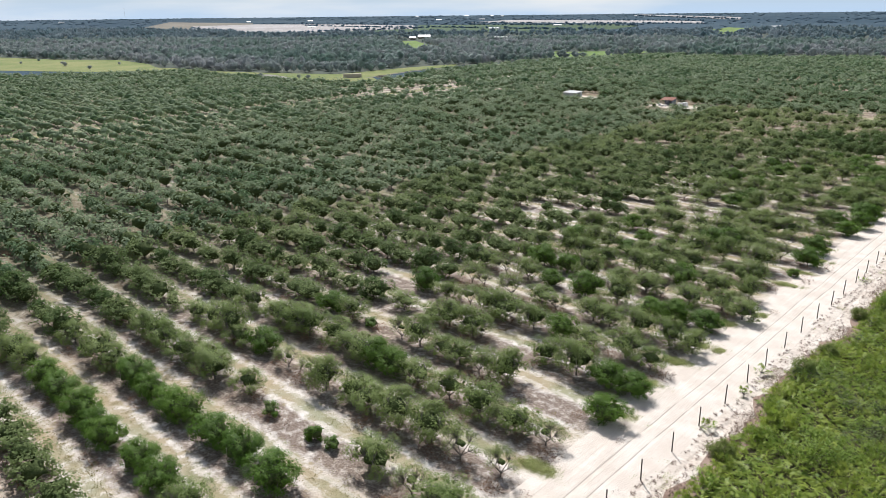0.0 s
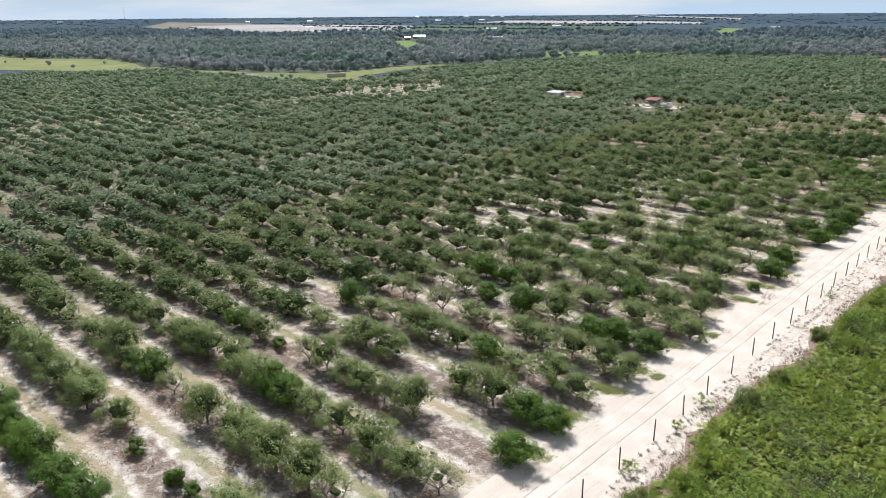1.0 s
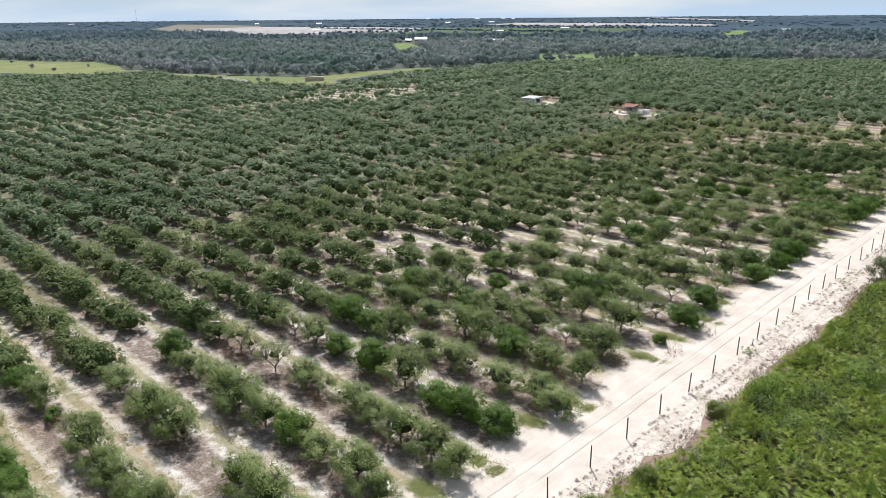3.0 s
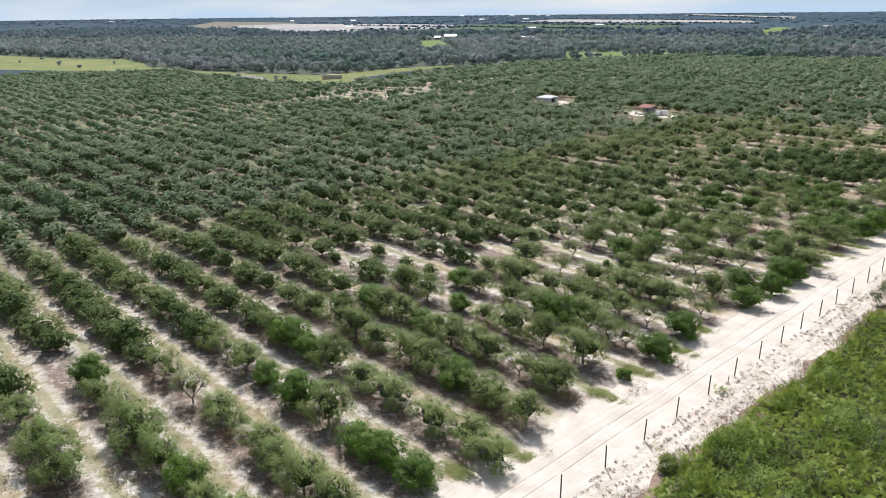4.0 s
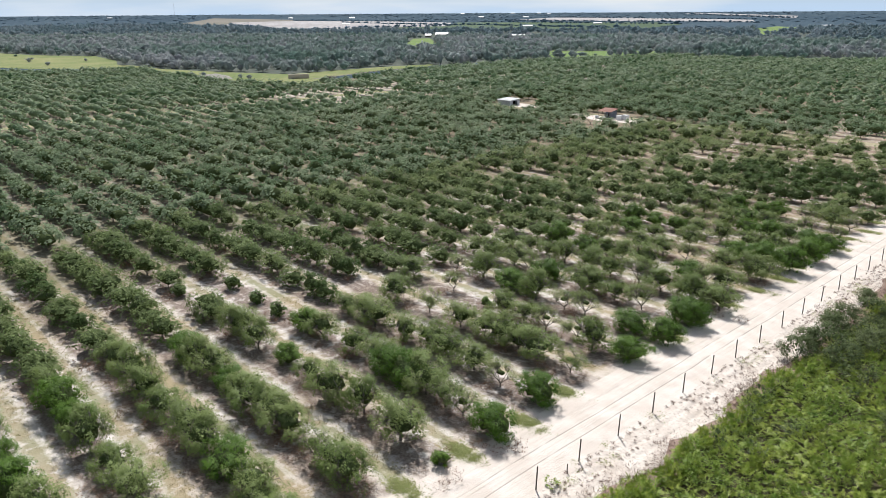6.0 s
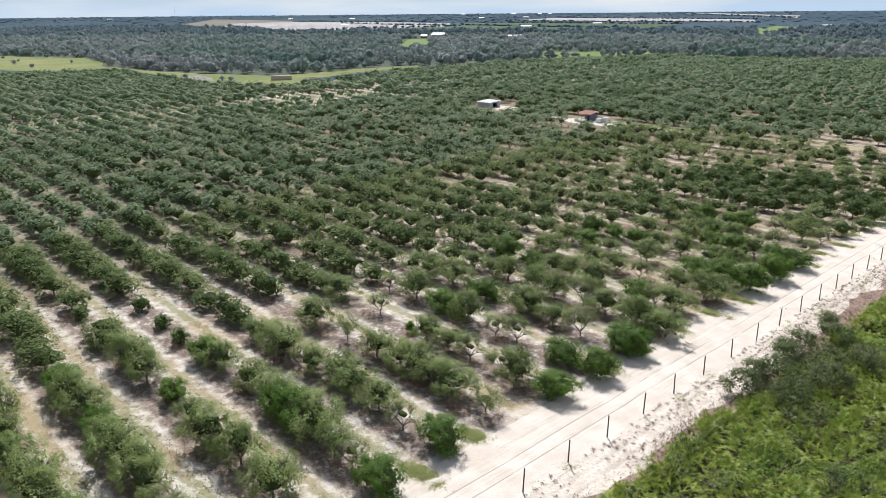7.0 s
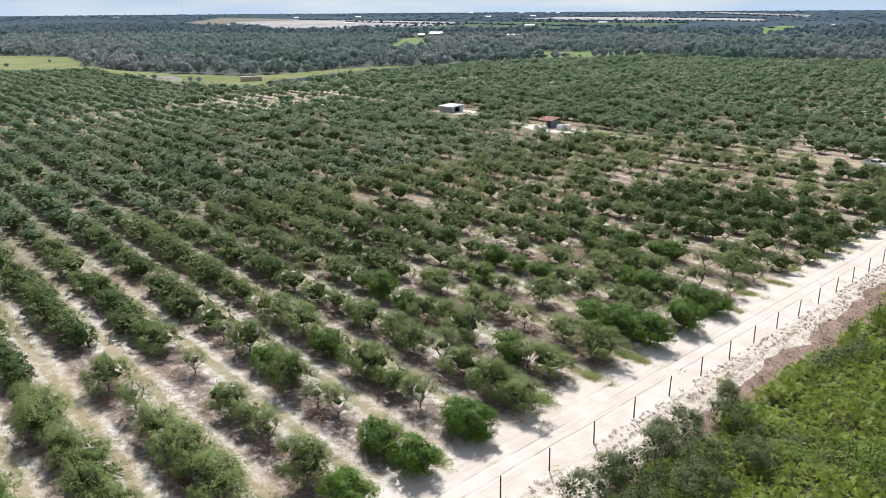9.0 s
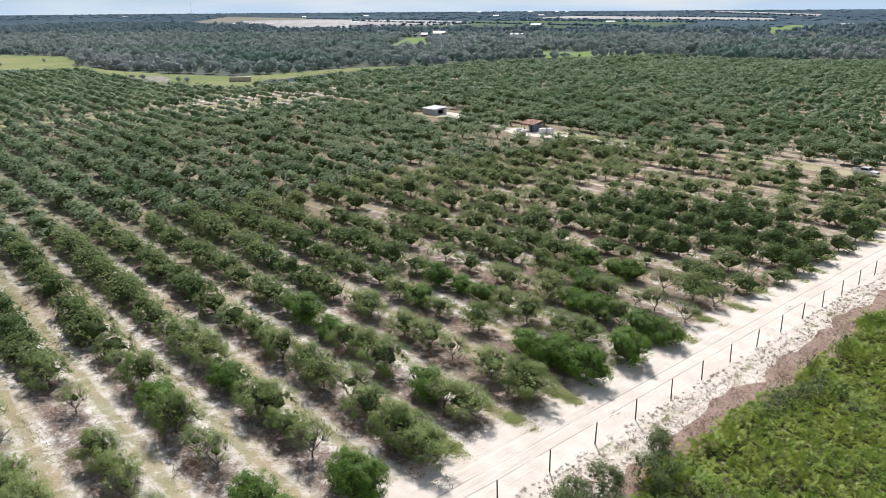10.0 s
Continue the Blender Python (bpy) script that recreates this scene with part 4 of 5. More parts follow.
for n, (x, y, grow) in enumerate([(-26.4, 82.5, 1.0), (-26.0, 76.0, 0.9), (-25.9, 66.6, 1.0), (-26.2, 124.5, 0.75)]):
    stems, leaves = palmetto_shape(340 + n, 16, 9, 0.85)
    bush = tagged(new("palmetto"), "small lone saw palmetto on sand beside the fence", "palmetto", "palmettos along the fence")
    child("stem", mesh("palmetto_stem", *stems, [BARK]), bush)
    child("crown", mesh("palmetto_crown", *leaves, [SCRUB_LEAF], tone=np.full(len(leaves[0]), 0.3)), bush)
    bush.matrix_basis = pose(x, y, 0.02, 0, 0, 50 * n) @ Matrix.Scale(grow, 4)

# ---- buildings and vehicles ----
WHITE_METAL = plain("white_sheet_metal", (0.70, 0.71, 0.72), (0.80, 0.80, 0.80), 0.6, 0.45, 0.4)
GREY_WALL = plain("grey_sheet_metal", (0.36, 0.39, 0.43), (0.46, 0.49, 0.53), 0.8, 0.5, 0.4)
RUST_ROOF = plain("rusty_red_roofing", (0.26, 0.085, 0.055), (0.42, 0.20, 0.14), 1.2, 0.6, 0.3)
BLUE_WALL = plain("blue_grey_boards", (0.105, 0.125, 0.165), (0.16, 0.18, 0.22), 1.5, 0.8)
CONCRETE = plain("pale_concrete", (0.46, 0.44, 0.41), (0.58, 0.56, 0.53), 1.5, 0.9)
# near-black colour stands in for the unlit inside of openings
DARK_OPENING = plain("painted_interior_shade", (0.020, 0.020, 0.022), (0.035, 0.034, 0.034), 1.0, 0.9)
TIMBER = plain("grey_timber", (0.15, 0.12, 0.095), (0.26, 0.22, 0.18), 4.0, 0.9)
WHITE_PLASTIC = plain("white_plastic", (0.72, 0.73, 0.75), (0.80, 0.80, 0.81), 1.0, 0.4)
BEIGE = plain("beige_steel", (0.50, 0.42, 0.35), (0.60, 0.52, 0.44), 0.8, 0.55)
TRUCK_PAINT = plain("white_car_paint", (0.76, 0.77, 0.78), (0.82, 0.82, 0.82), 0.5, 0.25, 0.5, relief=0.0)
BLACK_PLASTIC = plain("black_plastic", (0.018, 0.018, 0.019), (0.03, 0.03, 0.03), 4.0, 0.6)
CAR_GLASS = plain("tinted_glass", (0.012, 0.015, 0.018), (0.018, 0.021, 0.024), 2.0, 0.06, 0.6, relief=0.0)
RUBBER = plain("tyre_rubber", (0.02, 0.02, 0.02), (0.035, 0.034, 0.033), 6.0, 0.85)
ALLOY = plain("alloy_rim", (0.45, 0.46, 0.47), (0.55, 0.55, 0.56), 3.0, 0.35, 0.5, 0.9)
LAMP_RED = plain("red_lens", (0.35, 0.02, 0.02), (0.4, 0.03, 0.03), 3.0, 0.2)
LAMP_CLEAR = plain("clear_lens", (0.6, 0.62, 0.64), (0.7, 0.7, 0.7), 3.0, 0.15)


def slope(bm, x0, x1, y0, y1, z0, z1, thick=0.08):
    """A sheet that rises from z0 at y0 to z1 at y1."""
    low = [bm.verts.new(v) for v in ((x0, y0, z0), (x1, y0, z0), (x1, y1, z1), (x0, y1, z1))]
    top = [bm.verts.new(v.co + Vector((0, 0, thick))) for v in low]
    bm.faces.new(low[::-1])
    bm.faces.new(top)
    for i in range(4):
        bm.faces.new((low[i], low[(i + 1) % 4], top[(i + 1) % 4], top[i]))
    return bm


def ribs(bm, x0, x1, y0, y1, z0, z1, step):
    """Raised seams that run down a sloping roof."""
    for i in range(int((x1 - x0) / step) + 1):
        slope(bm, x0 + i * step, x0 + i * step + 0.06, y0, y1, z0, z1, 0.05)
    return bm


def metal_shed():
    shed = tagged(new("metal_shed"), "low white-roofed metal shed with grey walls on sand", "shed")
    shed.matrix_basis = pose(-209.6, 323.0, 0) @ Matrix.Diagonal((0.78, 0.85, 0.9, 1))
    part("wall", box(-4.6, 4.6, -3.5, -3.4, 0, 2.5), GREY_WALL, shed)
    part("wall", box(-4.6, 4.6, 3.4, 3.5, 0, 2.9), GREY_WALL, shed)
    part("wall", box(-4.6, -4.5, -3.397, 3.397, 0, 2.45), GREY_WALL, shed)
    bm = box(4.5, 4.6, -3.397, -1.6, 0, 2.45)
    solid(bm, 4.5, 4.6, 1.6, 3.397, 0, 2.45)
    solid(bm, 4.5, 4.6, -1.6, 1.6, 2.2, 2.45)
    part("wall", bm, GREY_WALL, shed)
    # panel added across the bay, its shade put in as colour
    part("bay_shade_panel", box(1.2, 1.3, -3.39, 3.39, 0, 2.4), DARK_OPENING, shed, "near-black panel painted as the shaded inside of the open bay")
    part("roof", slope(bmesh.new(), -5.1, 5.1, -4.1, 4.1, 2.5, 3.0), WHITE_METAL, shed, "white sheet metal roof with raised seams")
    part("roof_seams", ribs(bmesh.new(), -5.0, 5.0, -4.1, 4.1, 2.585, 3.085, 0.9), WHITE_METAL, shed)
    part("slab", box(-5.0, 5.4, -3.8, 3.8, -0.1, 0.06), CONCRETE, shed)
    return shed


def hut():
    h = tagged(new("hut"), "small farm hut with rusty red roof and open porch", "hut")
    h.matrix_basis = pose(-155.4, 318.6, 0) @ Matrix.Diagonal((0.74, 0.9, 1.0, 1))
    part("slab", box(-4.0, 4.2, -3.0, 2.4, -0.1, 0.12), CONCRETE, h)
    part("wall", box(1.0, 3.6, -2.1, -2.0, 0.1, 2.55), BLUE_WALL, h)
    part("wall", box(3.5, 3.6, -1.997, 1.997, 0.1, 2.6), BLUE_WALL, h)
    part("wall", box(-3.7, 3.6, 2.0, 2.1, 0.1, 3.2), BLUE_WALL, h)
    part("wall", box(1.0, 1.1, -1.997, 1.997, 0.1, 2.6), BLUE_WALL, h)
    door = part("door", box(1.8, 2.7, -2.15, -2.104, 0.12, 2.12), DARK_OPENING, h, "near-black panel painted as the shade of a half-open doorway")
    part("door_frame", box(1.72, 2.78, -2.13, -2.101, 2.12, 2.2), TIMBER, door)
    for x in (-3.6, -1.5, 0.6):
        part("porch_post", box(x - 0.06, x + 0.06, -2.5, -2.38, 0.1, 2.5), TIMBER, h)
    part("porch_rail", box(-3.6, 0.6, -2.47, -2.41, 0.9, 1.0), TIMBER, h)
    part("brace", tube(bmesh.new(), (0.7, -2.6, 2.4), (-0.3, -3.3, 0.1), 0.05, 0.05, 6), WHITE_METAL, h)
    part("roof", slope(bmesh.new(), -4.1, 4.1, -2.9, 2.5, 2.55, 3.4), RUST_ROOF, h, "rust-stained red corrugated roof")
    part("roof_seams", ribs(bmesh.new(), -4.05, 4.0, -2.9, 2.5, 2.635, 3.485, 0.55), RUST_ROOF, h)
    return h


def tank(x, y, w, height, turn):
    """A caged plastic liquid tank on a pallet."""
    t = tagged(new("water_tank"), "white plastic water tank in a cage beside the hut", "tank", "tanks by the hut")
    t.matrix_basis = pose(x, y, 0, 0, 0, turn)
    part("pallet", box(-w / 2, w / 2, -w / 2, w / 2, 0.02, 0.15), TIMBER, t)
    part("vessel", box(-w / 2 + 0.04, w / 2 - 0.04, -w / 2 + 0.04, w / 2 - 0.04, 0.153, height, bevel=0.08), WHITE_PLASTIC, t)
    part("cap", tube(bmesh.new(), (0, 0, height), (0, 0, height + 0.08), 0.16, 0.14), BLACK_PLASTIC, t)
    bm = bmesh.new()
    for z in (0.45, 0.8, height - 0.08):
        for a, b in (((-1, -1), (1, -1)), ((1, -1), (1, 1)), ((1, 1), (-1, 1)), ((-1, 1), (-1, -1))):
            tube(bm, (a[0] * w / 2, a[1] * w / 2, z), (b[0] * w / 2, b[1] * w / 2, z), 0.015, 0.015, 5)
    part("cage", bm, ALLOY, t)


def rooftop(bm, x0, x1, y0, y1, eave, ridge):
    """A gable roof along x."""
    m = (y0 + y1) / 2
    v = [bm.verts.new(c) for c in ((x0, y0, eave), (x1, y0, eave), (x1, y1, eave), (x0, y1, eave), (x0, m, ridge), (x1, m, ridge))]
    for f in ((0, 1, 5, 4), (2, 3, 4, 5), (3, 0, 4), (1, 2, 5), (3, 2, 1, 0)):
        bm.faces.new([v[i] for i in f])
    return bm


def far_house(x, y, length, depth, eave, ridge, turn, label, name="farm_building", wall=WHITE_METAL):
    z = rise(x, y)
    h = tagged(new(name), label, "building")
    h.matrix_basis = pose(x, y, z - 0.1, 0, 0, turn)
    part("wall", box(-length / 2, length / 2, -depth / 2, depth / 2, 0, eave), wall, h)
    part("roof", rooftop(bmesh.new(), -length / 2 - 0.5, length / 2 + 0.5, -depth / 2 - 0.5, depth / 2 + 0.5, eave + 0.01, ridge), WHITE_METAL, h)
    count = max(1, int(length // 6))
    for i in range(count):
        u = -length / 2 + (i + 0.5) * length / count
        part("window", box(u - 0.7, u + 0.7, -depth / 2 - 0.06, -depth / 2 - 0.01, eave * 0.4, eave * 0.8), DARK_OPENING, h)


def wheel(x, y, parent):
    tyre = part("wheel", tube(bmesh.new(), (x, y - 0.13, 0.39), (x, y + 0.13, 0.39), 0.39, 0.39, 20), RUBBER, parent, "black tyre with silver rim")
    part("rim", tube(bmesh.new(), (x, y - 0.14, 0.39), (x, y + 0.14, 0.39), 0.24, 0.24, 14), ALLOY, tyre)


def prism(outline, y0, y1, shrink=0.0):
    """A side outline carried across the width; its upper corners lean in by shrink."""
    bm = bmesh.new()
    top, low = max(z for x, z in outline), min(z for x, z in outline)
    ends = []
    for y, lean in ((y0, 1), (y1, -1)):
        ends.append([bm.verts.new((x, y + lean * shrink * (z - low) / (top - low), z)) for x, z in outline])
    bm.faces.new(ends[0])
    bm.faces.new(ends[1][::-1])
    n = len(outline)
    for i in range(n):
        bm.faces.new((ends[0][(i + 1) % n], ends[0][i], ends[1][i], ends[1][(i + 1) % n]))
    bmesh.ops.recalc_face_normals(bm, faces=bm.faces)
    return bm


def rounded(bm, offset=0.05):
    bmesh.ops.bevel(bm, geom=list(bm.edges), offset=offset, segments=2, affect="EDGES")
    return bm


def pickup():
    car = tagged(new("pickup_truck"), "white crew-cab pickup truck parked on the grassy lane", "truck")
    car.matrix_basis = pose(-54.9, 326.0, 0.03, 0, 0, -4)
    part("body", rounded(prism([(-2.9, 0.45), (2.8, 0.42), (2.9, 0.75), (2.86, 1.05), (1.25, 1.16), (-0.95, 1.16), (-2.9, 1.14)], -0.98, 0.98, 0.04)), TRUCK_PAINT, car)
    part("cab", rounded(prism([(-0.95, 1.15), (1.30, 1.15), (0.72, 1.80), (0.35, 1.88), (-0.70, 1.88), (-0.92, 1.78)], -0.95, 0.95, 0.17)), TRUCK_PAINT, car)
    part("bed", box(-2.84, -1.02, -0.84, 0.84, 1.13, 1.165), BLACK_PLASTIC, car, "dark open load bed")
    for side in (-1, 1):
        part("bed_rail", box(-2.88, -0.98, side * 0.96 - 0.06, side * 0.96 + 0.06, 1.15, 1.34, bevel=0.03), TRUCK_PAINT, car)
        for x0, x1 in ((-0.78, 0.05), (0.13, 0.85)):
            me = prism([(x0, 1.26), (x1 + 0.12, 1.26), (x1 - (0.12 if x1 > 0.5 else -0.1), 1.70), (x0 + 0.03, 1.72)], -0.012, 0.012)
            w = part("side_window", me, CAR_GLASS, car)
            w.matrix_basis = pose(0, side * 0.875, 0, side * 12.5, 0, 0) @ pose(0, 0, -0.0)
            w.location = (0, side * (0.895 + 0.30), 0.03)
        part("mirror", box(0.98, 1.10, side * 1.02 - 0.09, side * 1.02 + 0.09, 1.18, 1.36, bevel=0.03), BLACK_PLASTIC, car)
        part("headlight", box(2.80, 2.91, side * 0.74 - 0.17, side * 0.74 + 0.17, 0.80, 1.0, bevel=0.02), LAMP_CLEAR, car)
        part("tail_light", box(-2.93, -2.87, side * 0.88 - 0.08, side * 0.88 + 0.08, 0.78, 1.1), LAMP_RED, car)
        for x in (-1.9, 1.9):
            wheel(x, side * 0.84, car)
    shield = part("windscreen", box(-0.36, 0.36, -0.74, 0.74, -0.012, 0.012), CAR_GLASS, car)
    shield.matrix_basis = pose(1.035, 0, 1.50, 0, 48.5, 0)
    part("grille", box(2.86, 2.93, -0.55, 0.55, 0.72, 1.0, bevel=0.02), BLACK_PLASTIC, car)
    part("front_bumper", box(2.78, 2.99, -0.95, 0.95, 0.42, 0.66, bevel=0.04), ALLOY, car)
    part("rear_bumper", box(-3.02, -2.86, -0.92, 0.92, 0.45, 0.64, bevel=0.04), ALLOY, car)
    part("tailgate", box(-2.92, -2.84, -0.9, 0.9, 0.75, 1.33, bevel=0.02), TRUCK_PAINT, car)


metal_shed()
hut()
tank(-148.9, 316.6, 1.9, 1.75, 8)
tank(-147.2, 318.2, 1.9, 1.9, -5)
tank(-157.6, 314.6, 1.1, 1.1, 10)
pallet = tagged(new("pallet"), "white-painted pallet of sacks in front of the hut", "pallet")
pallet.matrix_basis = pose(-155.3, 314.2, 0.04, 0, 0, 12)
for i in range(3):
    part("board", box(-1.0, 1.0, -0.5 + 0.36 * i, -0.25 + 0.36 * i, 0, 0.12), TIMBER, pallet)
for i in range(3):
    part("sack", box(-0.85 + 0.6 * i, -0.32 + 0.6 * i, -0.4, 0.4, 0.123, 0.55, bevel=0.1), WHITE_PLASTIC, pallet, "full white sack")
pickup()

crate = tagged(new("shipping_container"), "long beige steel container at the edge of the woods", "container")
crate.matrix_basis = pose(-391.5, 333.0, 0.06, 0, 0, 63)
part("shell", box(-6.1, 6.1, -1.22, 1.22, 0.1, 2.6), BEIGE, crate)
for side in (-1, 1):
    for i in range(30):
        u = -5.9 + i * 0.405
        part("side_rib", box(u, u + 0.18, side * 1.24 - 0.02, side * 1.24 + 0.02, 0.2, 2.5), BEIGE, crate)
part("end_door", box(6.1, 6.16, -1.1, 1.1, 0.2, 2.5), BEIGE, crate)

r = np.random.default_rng(31)
a = np.column_stack([r.normal(0, 2.6, 160), r.normal(0, 1.8, 160), r.uniform(0, 1.4, 160)])
b = a + ball(r, 160) * [1.6, 1.6, 0.7]
brush = tagged(new("brush_pile", mesh("brush_pile", *prisms(a, np.maximum(b, 0.03), np.full(160, 0.07), np.full(160, 0.02)), [BARK])), "heap of cut grey branches on the grass", "brush pile")
brush.location = (-374.5, 345.0, 0.05)

# ---- woods and far country ----
PASTURE_AREA = [(-1000, 262), (-809, 300), (-744, 334), (-659, 322), (-609, 304), (-560, 296), (-600, 246), (-690, 205), (-900, 130)]
STRIP_AREA = [(-616, 298), (-588, 308), (-534, 308), (-497, 318), (-465, 328), (-424, 346), (-426, 380), (-430, 424), (-424, 476), (-408, 456), (-404, 400), (-385, 345), (-345, 318), (-417, 296), (-459, 288), (-560, 262)]
BARN_LAWN = [(-850, 824), (-845, 853), (-708, 740), (-624, 678), (-607, 640), (-627, 613)]
EDGE_LAWN = [(-493, 692), (-456, 690), (-417, 740), (-370, 750), (-380, 663), (-408, 600)]
FAR_LAWN = [(-721, 1653), (-771, 1881), (-658, 1783), (-544, 1355), (-529, 1258)]
sheet("pasture", PASTURE_AREA, 0.05, PASTURE, "yellow-green rough pasture", "pasture")
sheet("pasture", STRIP_AREA, 0.045, PASTURE, "green mown grass strip beside the woods", "grass")
sheet("track", [(-384, 338), (-381, 340), (-399, 400), (-401, 468), (-404, 468), (-402, 400)], 0.075, TAN_FIELD, "pale sand track along the woods", "track")
sheet("meadow", BARN_LAWN, 0.05, LAWN, "bright green clearing among oaks", "grass")
sheet("meadow", EDGE_LAWN, 0.07, LAWN, "bright grass at the edge of the woods", "grass")
sheet("meadow", FAR_LAWN, 0.05, LAWN, "bright green clearing among far woods", "grass")


def woods(name, count, area, clear, height, width, tips, size, material, label, seed, extra=(), boughs=0, around=6, up=3, shrink=1.0):
    r = np.random.default_rng(seed)
    lo, hi = np.min(area, 0), np.max(area, 0)
    p = np.column_stack([r.uniform(lo[0], hi[0], count), r.uniform(lo[1], hi[1], count)])
    p = p[inside(p, area)]
    for c in clear:
        p = p[~inside(p, c)]
    if len(extra):
        p = np.concatenate([p, extra])
    n = len(p)
    kinds = []
    for k in range(6):
        wood, leaves = plant(seed + k, height, width, 0.0, tips, 2, size, size * 0.3, 2, 0, height * 0.02, lift=1.0, boughs=boughs)
        kinds.append(joined(wood, leaves, 1, hull(seed + k, height, width, 0.0, around, up, 0.80)))
    grow = np.stack([np.clip(r.lognormal(-0.1, 0.25, n), 0.5, 1.35), np.clip(r.lognormal(-0.14, 0.25, n), 0.5, 1.4)], 1)
    grow[n - len(extra):] *= shrink
    tone = np.clip(0.5 + 0.9 * np.array([noise.noise(Vector((x * 0.008, y * 0.008, seed))) for x, y in p]) + r.normal(0, 0.22, n), 0, 1)
    z = np.array([rise(x, y) - 0.1 for x, y in p])
    arrays = spread_out(kinds, r.integers(0, 6, n), np.column_stack([p, z]), r.uniform(0, 6.28, n), grow, tone)
    stuff(name, arrays, [BARK, material, material], label, "woodland")


CLEAR = [PASTURE_AREA, STRIP_AREA, BARN_LAWN, EDGE_LAWN, FAR_LAWN, [(-870, 820), (-800, 790), (-790, 850), (-860, 870)], [(-935, 930), (-900, 860), (-840, 850), (-850, 930), (-890, 975)], [(-790, 950), (-745, 905), (-725, 925), (-730, 985), (-780, 1010)]]
r = np.random.default_rng(77)
lone = np.array([(-640, 262), (-690, 262), (-733, 276), (-760, 250), (-800, 280), (-668, 300), (-462, 297), (-449, 299), (-409, 309), (-416, 307), (-392, 640), (-402, 690), (-440, 700), (-640, 668), (-690, 720)])
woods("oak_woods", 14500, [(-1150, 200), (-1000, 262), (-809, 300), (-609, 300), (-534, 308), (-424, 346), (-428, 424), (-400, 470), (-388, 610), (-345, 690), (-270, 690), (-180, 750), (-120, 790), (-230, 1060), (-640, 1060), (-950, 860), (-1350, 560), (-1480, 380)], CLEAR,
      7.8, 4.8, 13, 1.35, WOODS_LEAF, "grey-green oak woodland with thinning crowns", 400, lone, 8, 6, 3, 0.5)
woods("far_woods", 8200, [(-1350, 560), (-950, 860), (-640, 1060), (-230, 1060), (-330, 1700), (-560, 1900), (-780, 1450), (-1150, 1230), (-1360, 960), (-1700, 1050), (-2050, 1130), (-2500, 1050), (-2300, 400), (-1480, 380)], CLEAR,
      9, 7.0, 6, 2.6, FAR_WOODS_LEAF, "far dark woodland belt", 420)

FIELDS = [([(-1985, 1157), (-1691, 1072), (-1398, 984), (-1472, 1202), (-1480, 1506), (-1850, 1860), (-2193, 1873), (-2562, 1702), (-2509, 1409)], FILM, "broad pale field of film-covered beds"),
          ([(-2340, 1120), (-2060, 1150), (-2500, 1400), (-2570, 1700), (-2700, 1794), (-3237, 1709)], TAN_FIELD, "fallow tan field"),
          ([(-1426, 1110), (-1217, 1238), (-1014, 1308), (-878, 1450), (-1065, 1969), (-1270, 2200), (-1601, 2065), (-1840, 1880), (-1490, 1500)], CROP, "green level crop field"),
          ([(-1936, 2250), (-1435, 2295), (-1206, 2422), (-1027, 2331), (-1193, 2658), (-1752, 2802), (-2057, 2653)], FILM, "far strip of film-covered beds"),
          ([(-1949, 3542), (-1156, 2924), (-1300, 3300), (-2100, 3900)], FILM, "far strip of film-covered beds")]
for corners, material, label in FIELDS:
    ob = sheet("far_field", corners, 0, material, label, "field")
    for v in ob.data.vertices:
        v.co.z = rise(v.co.x, v.co.y) + 0.6

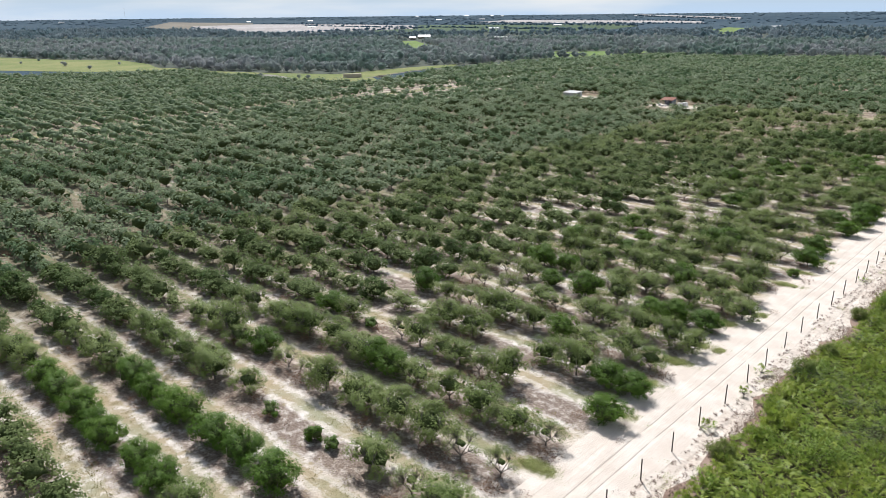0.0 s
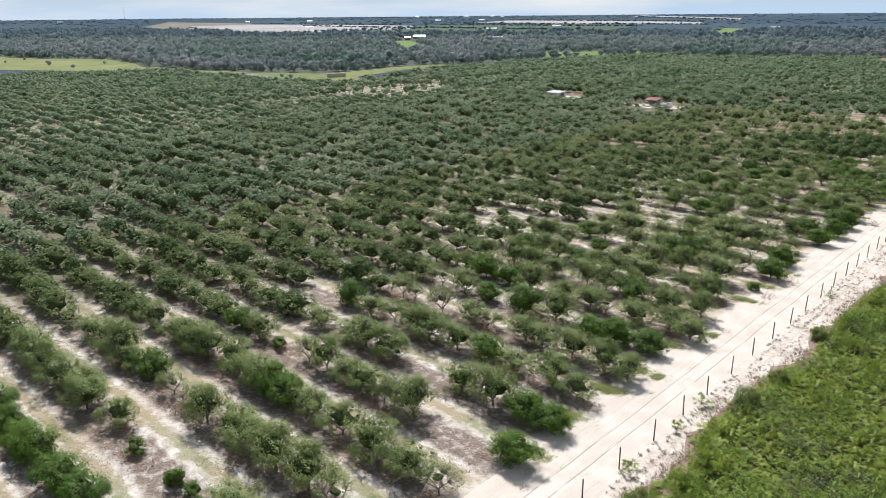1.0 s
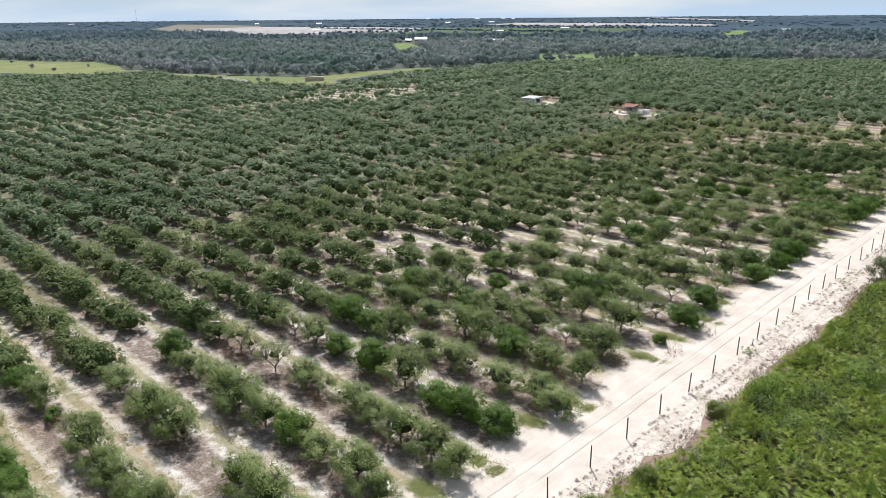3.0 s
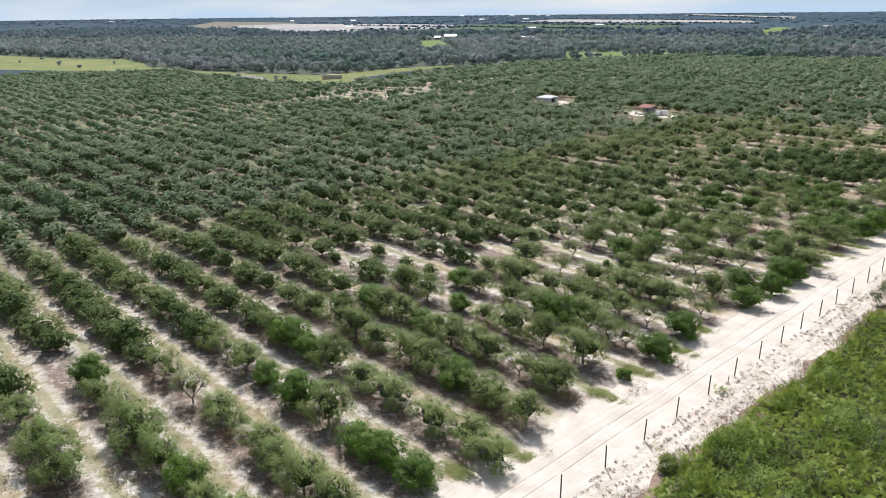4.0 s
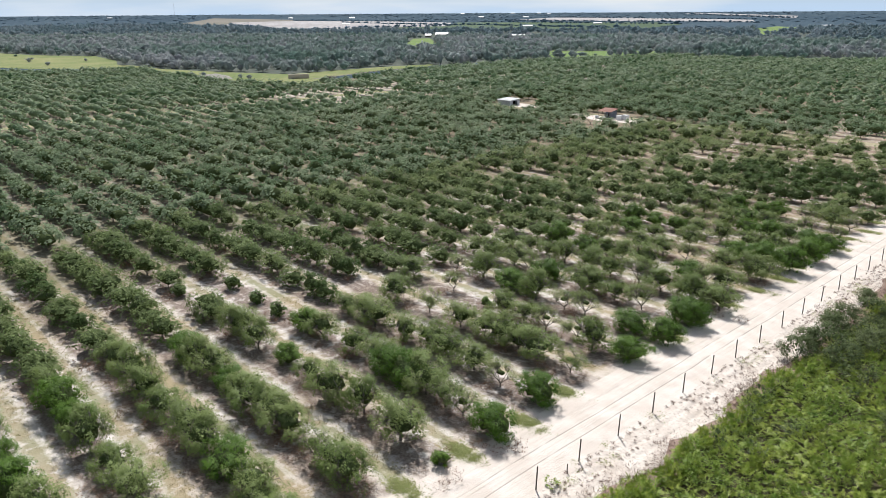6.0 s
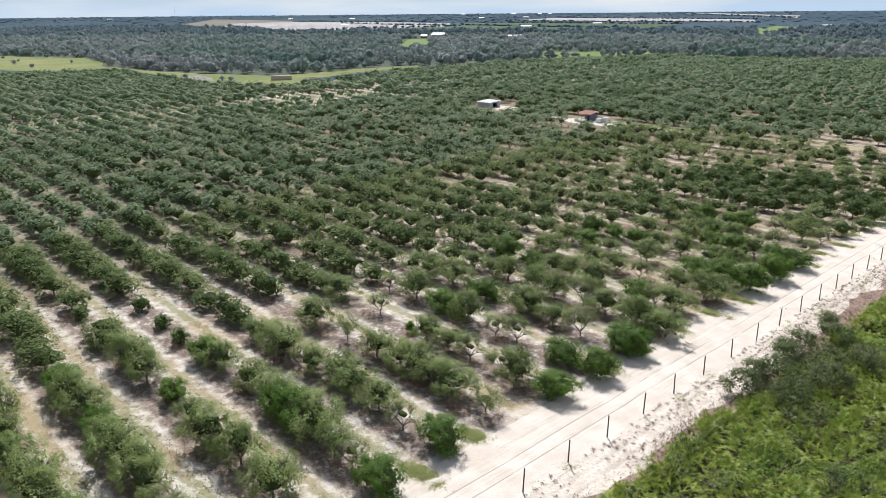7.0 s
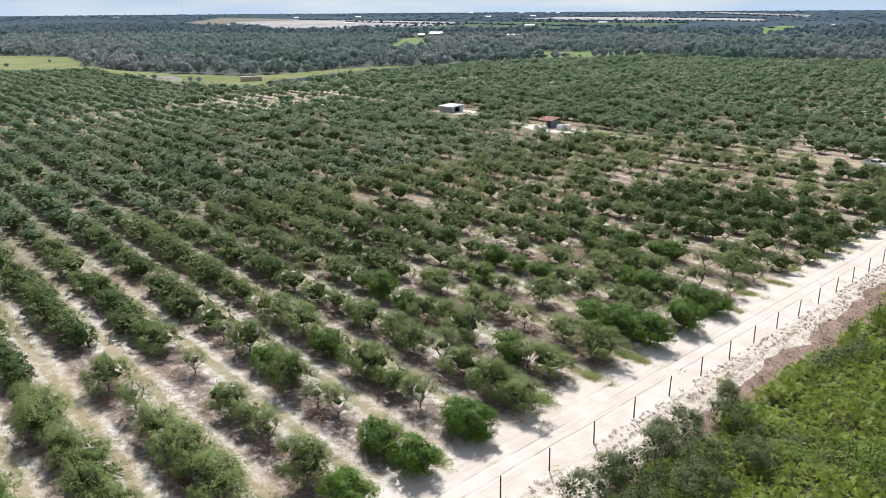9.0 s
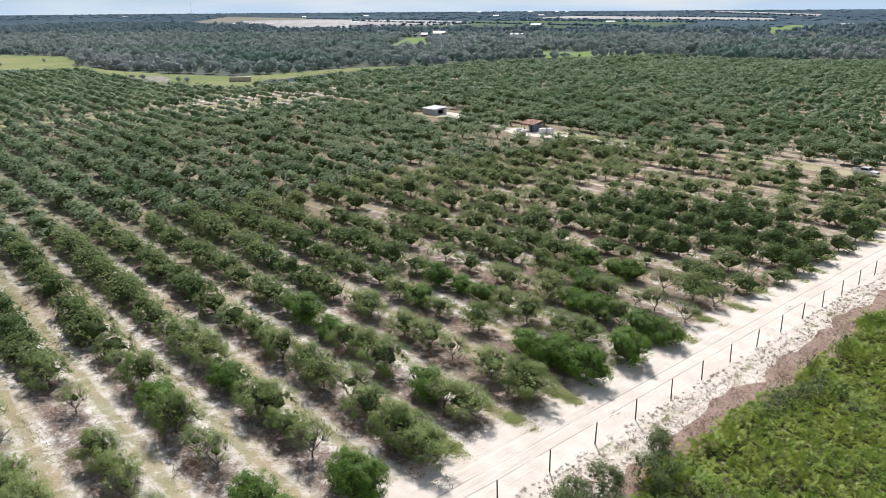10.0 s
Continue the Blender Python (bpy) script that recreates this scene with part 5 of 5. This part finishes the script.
r = np.random.default_rng(78)
n = 4200
turn, dist = r.uniform(1.62, 2.98, n), 1500 + 3380 * r.random(n) ** 0.8
p = np.column_stack([np.cos(turn) * dist, 60 + np.sin(turn) * dist])
for corners, _, _ in FIELDS:
    p = p[~inside(p, corners)]
p = p[np.array([noise.noise(Vector((x * 0.0012, y * 0.0012, 2))) for x, y in p]) + r.normal(0, 0.2, len(p)) > -0.12]
lines = []
for (x0, y0), (x1, y1) in (((-1390, 975), (-1470, 1200)), ((-1470, 1200), (-1480, 1500)), ((-2150, 1640), (-1500, 1560)), ((-1560, 1640), (-900, 1500)), ((-1900, 2200), (-1020, 2300)), ((-1750, 2000), (-1080, 1990)),
                           ((-2050, 2700), (-1190, 2680)), ((-1985, 1150), (-1700, 1065)), ((-2560, 1720), (-2000, 1900)), ((-1180, 2950), (-1900, 3500))):
    m = int(math.hypot(x1 - x0, y1 - y0) / 14)
    u = np.linspace(0, 1, m)[:, None]
    lines.append(np.array([x0, y0]) * (1 - u) + np.array([x1, y1]) * u + r.normal(0, 3, (m, 2)))
woods("horizon_woods", 0, [(-10, -10), (-9, -10), (-9, -9)], [], 2.6, 13, 2, 3.0, HORIZON_LEAF, "distant woods on the horizon, blued in colour for haze", 440, p)
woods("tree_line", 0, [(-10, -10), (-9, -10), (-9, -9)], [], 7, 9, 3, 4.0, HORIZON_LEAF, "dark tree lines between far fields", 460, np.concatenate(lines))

far_house(-905, 935, 20, 12, 3.0, 6.5, 40, "large white-roofed barn among oaks", "barn", TIMBER)
far_house(-880, 882, 9, 8, 3.0, 5.5, 40, "smaller white-roofed barn beside a lawn", "barn", TIMBER)
far_house(-762, 968, 30, 8, 3.0, 4.6, 42, "long low white-roofed building in the woods", "long_barn")
for x, y in ((-2023, 1145), (-1903, 1470), (-2323, 2497), (-2205, 2653), (-1219, 1513), (-1308, 1926), (-645, 1846), (-2750, 2120), (-3560, 1370), (-2900, 1900), (-2600, 3300), (-2750, 3400), (-2900, 3350), (-3050, 3100)):
    far_house(x, y, r.uniform(16, 26), 9, 3.2, 5.5, r.uniform(20, 60), "far white farm building", "farmhouse")

mast = tagged(new("radio_mast"), "tall thin radio mast on the horizon", "mast")
mast.location = (-4200, 1960, rise(-4200, 1960))
for i in range(3):
    a = i * 2.094
    part("leg", tube(bmesh.new(), (0.9 * math.cos(a), 0.9 * math.sin(a), 0), (0.7 * math.cos(a), 0.7 * math.sin(a), 66), 0.16, 0.12, 6), ALLOY, mast)
bm = bmesh.new()
for k in range(22):
    for i in range(3):
        a, b = i * 2.094, (i + 1) * 2.094
        tube(bm, (0.85 * math.cos(a), 0.85 * math.sin(a), 3 * k), (0.8 * math.cos(b), 0.8 * math.sin(b), 3 * k + 3), 0.08, 0.08, 4)
part("bracing", bm, ALLOY, mast)
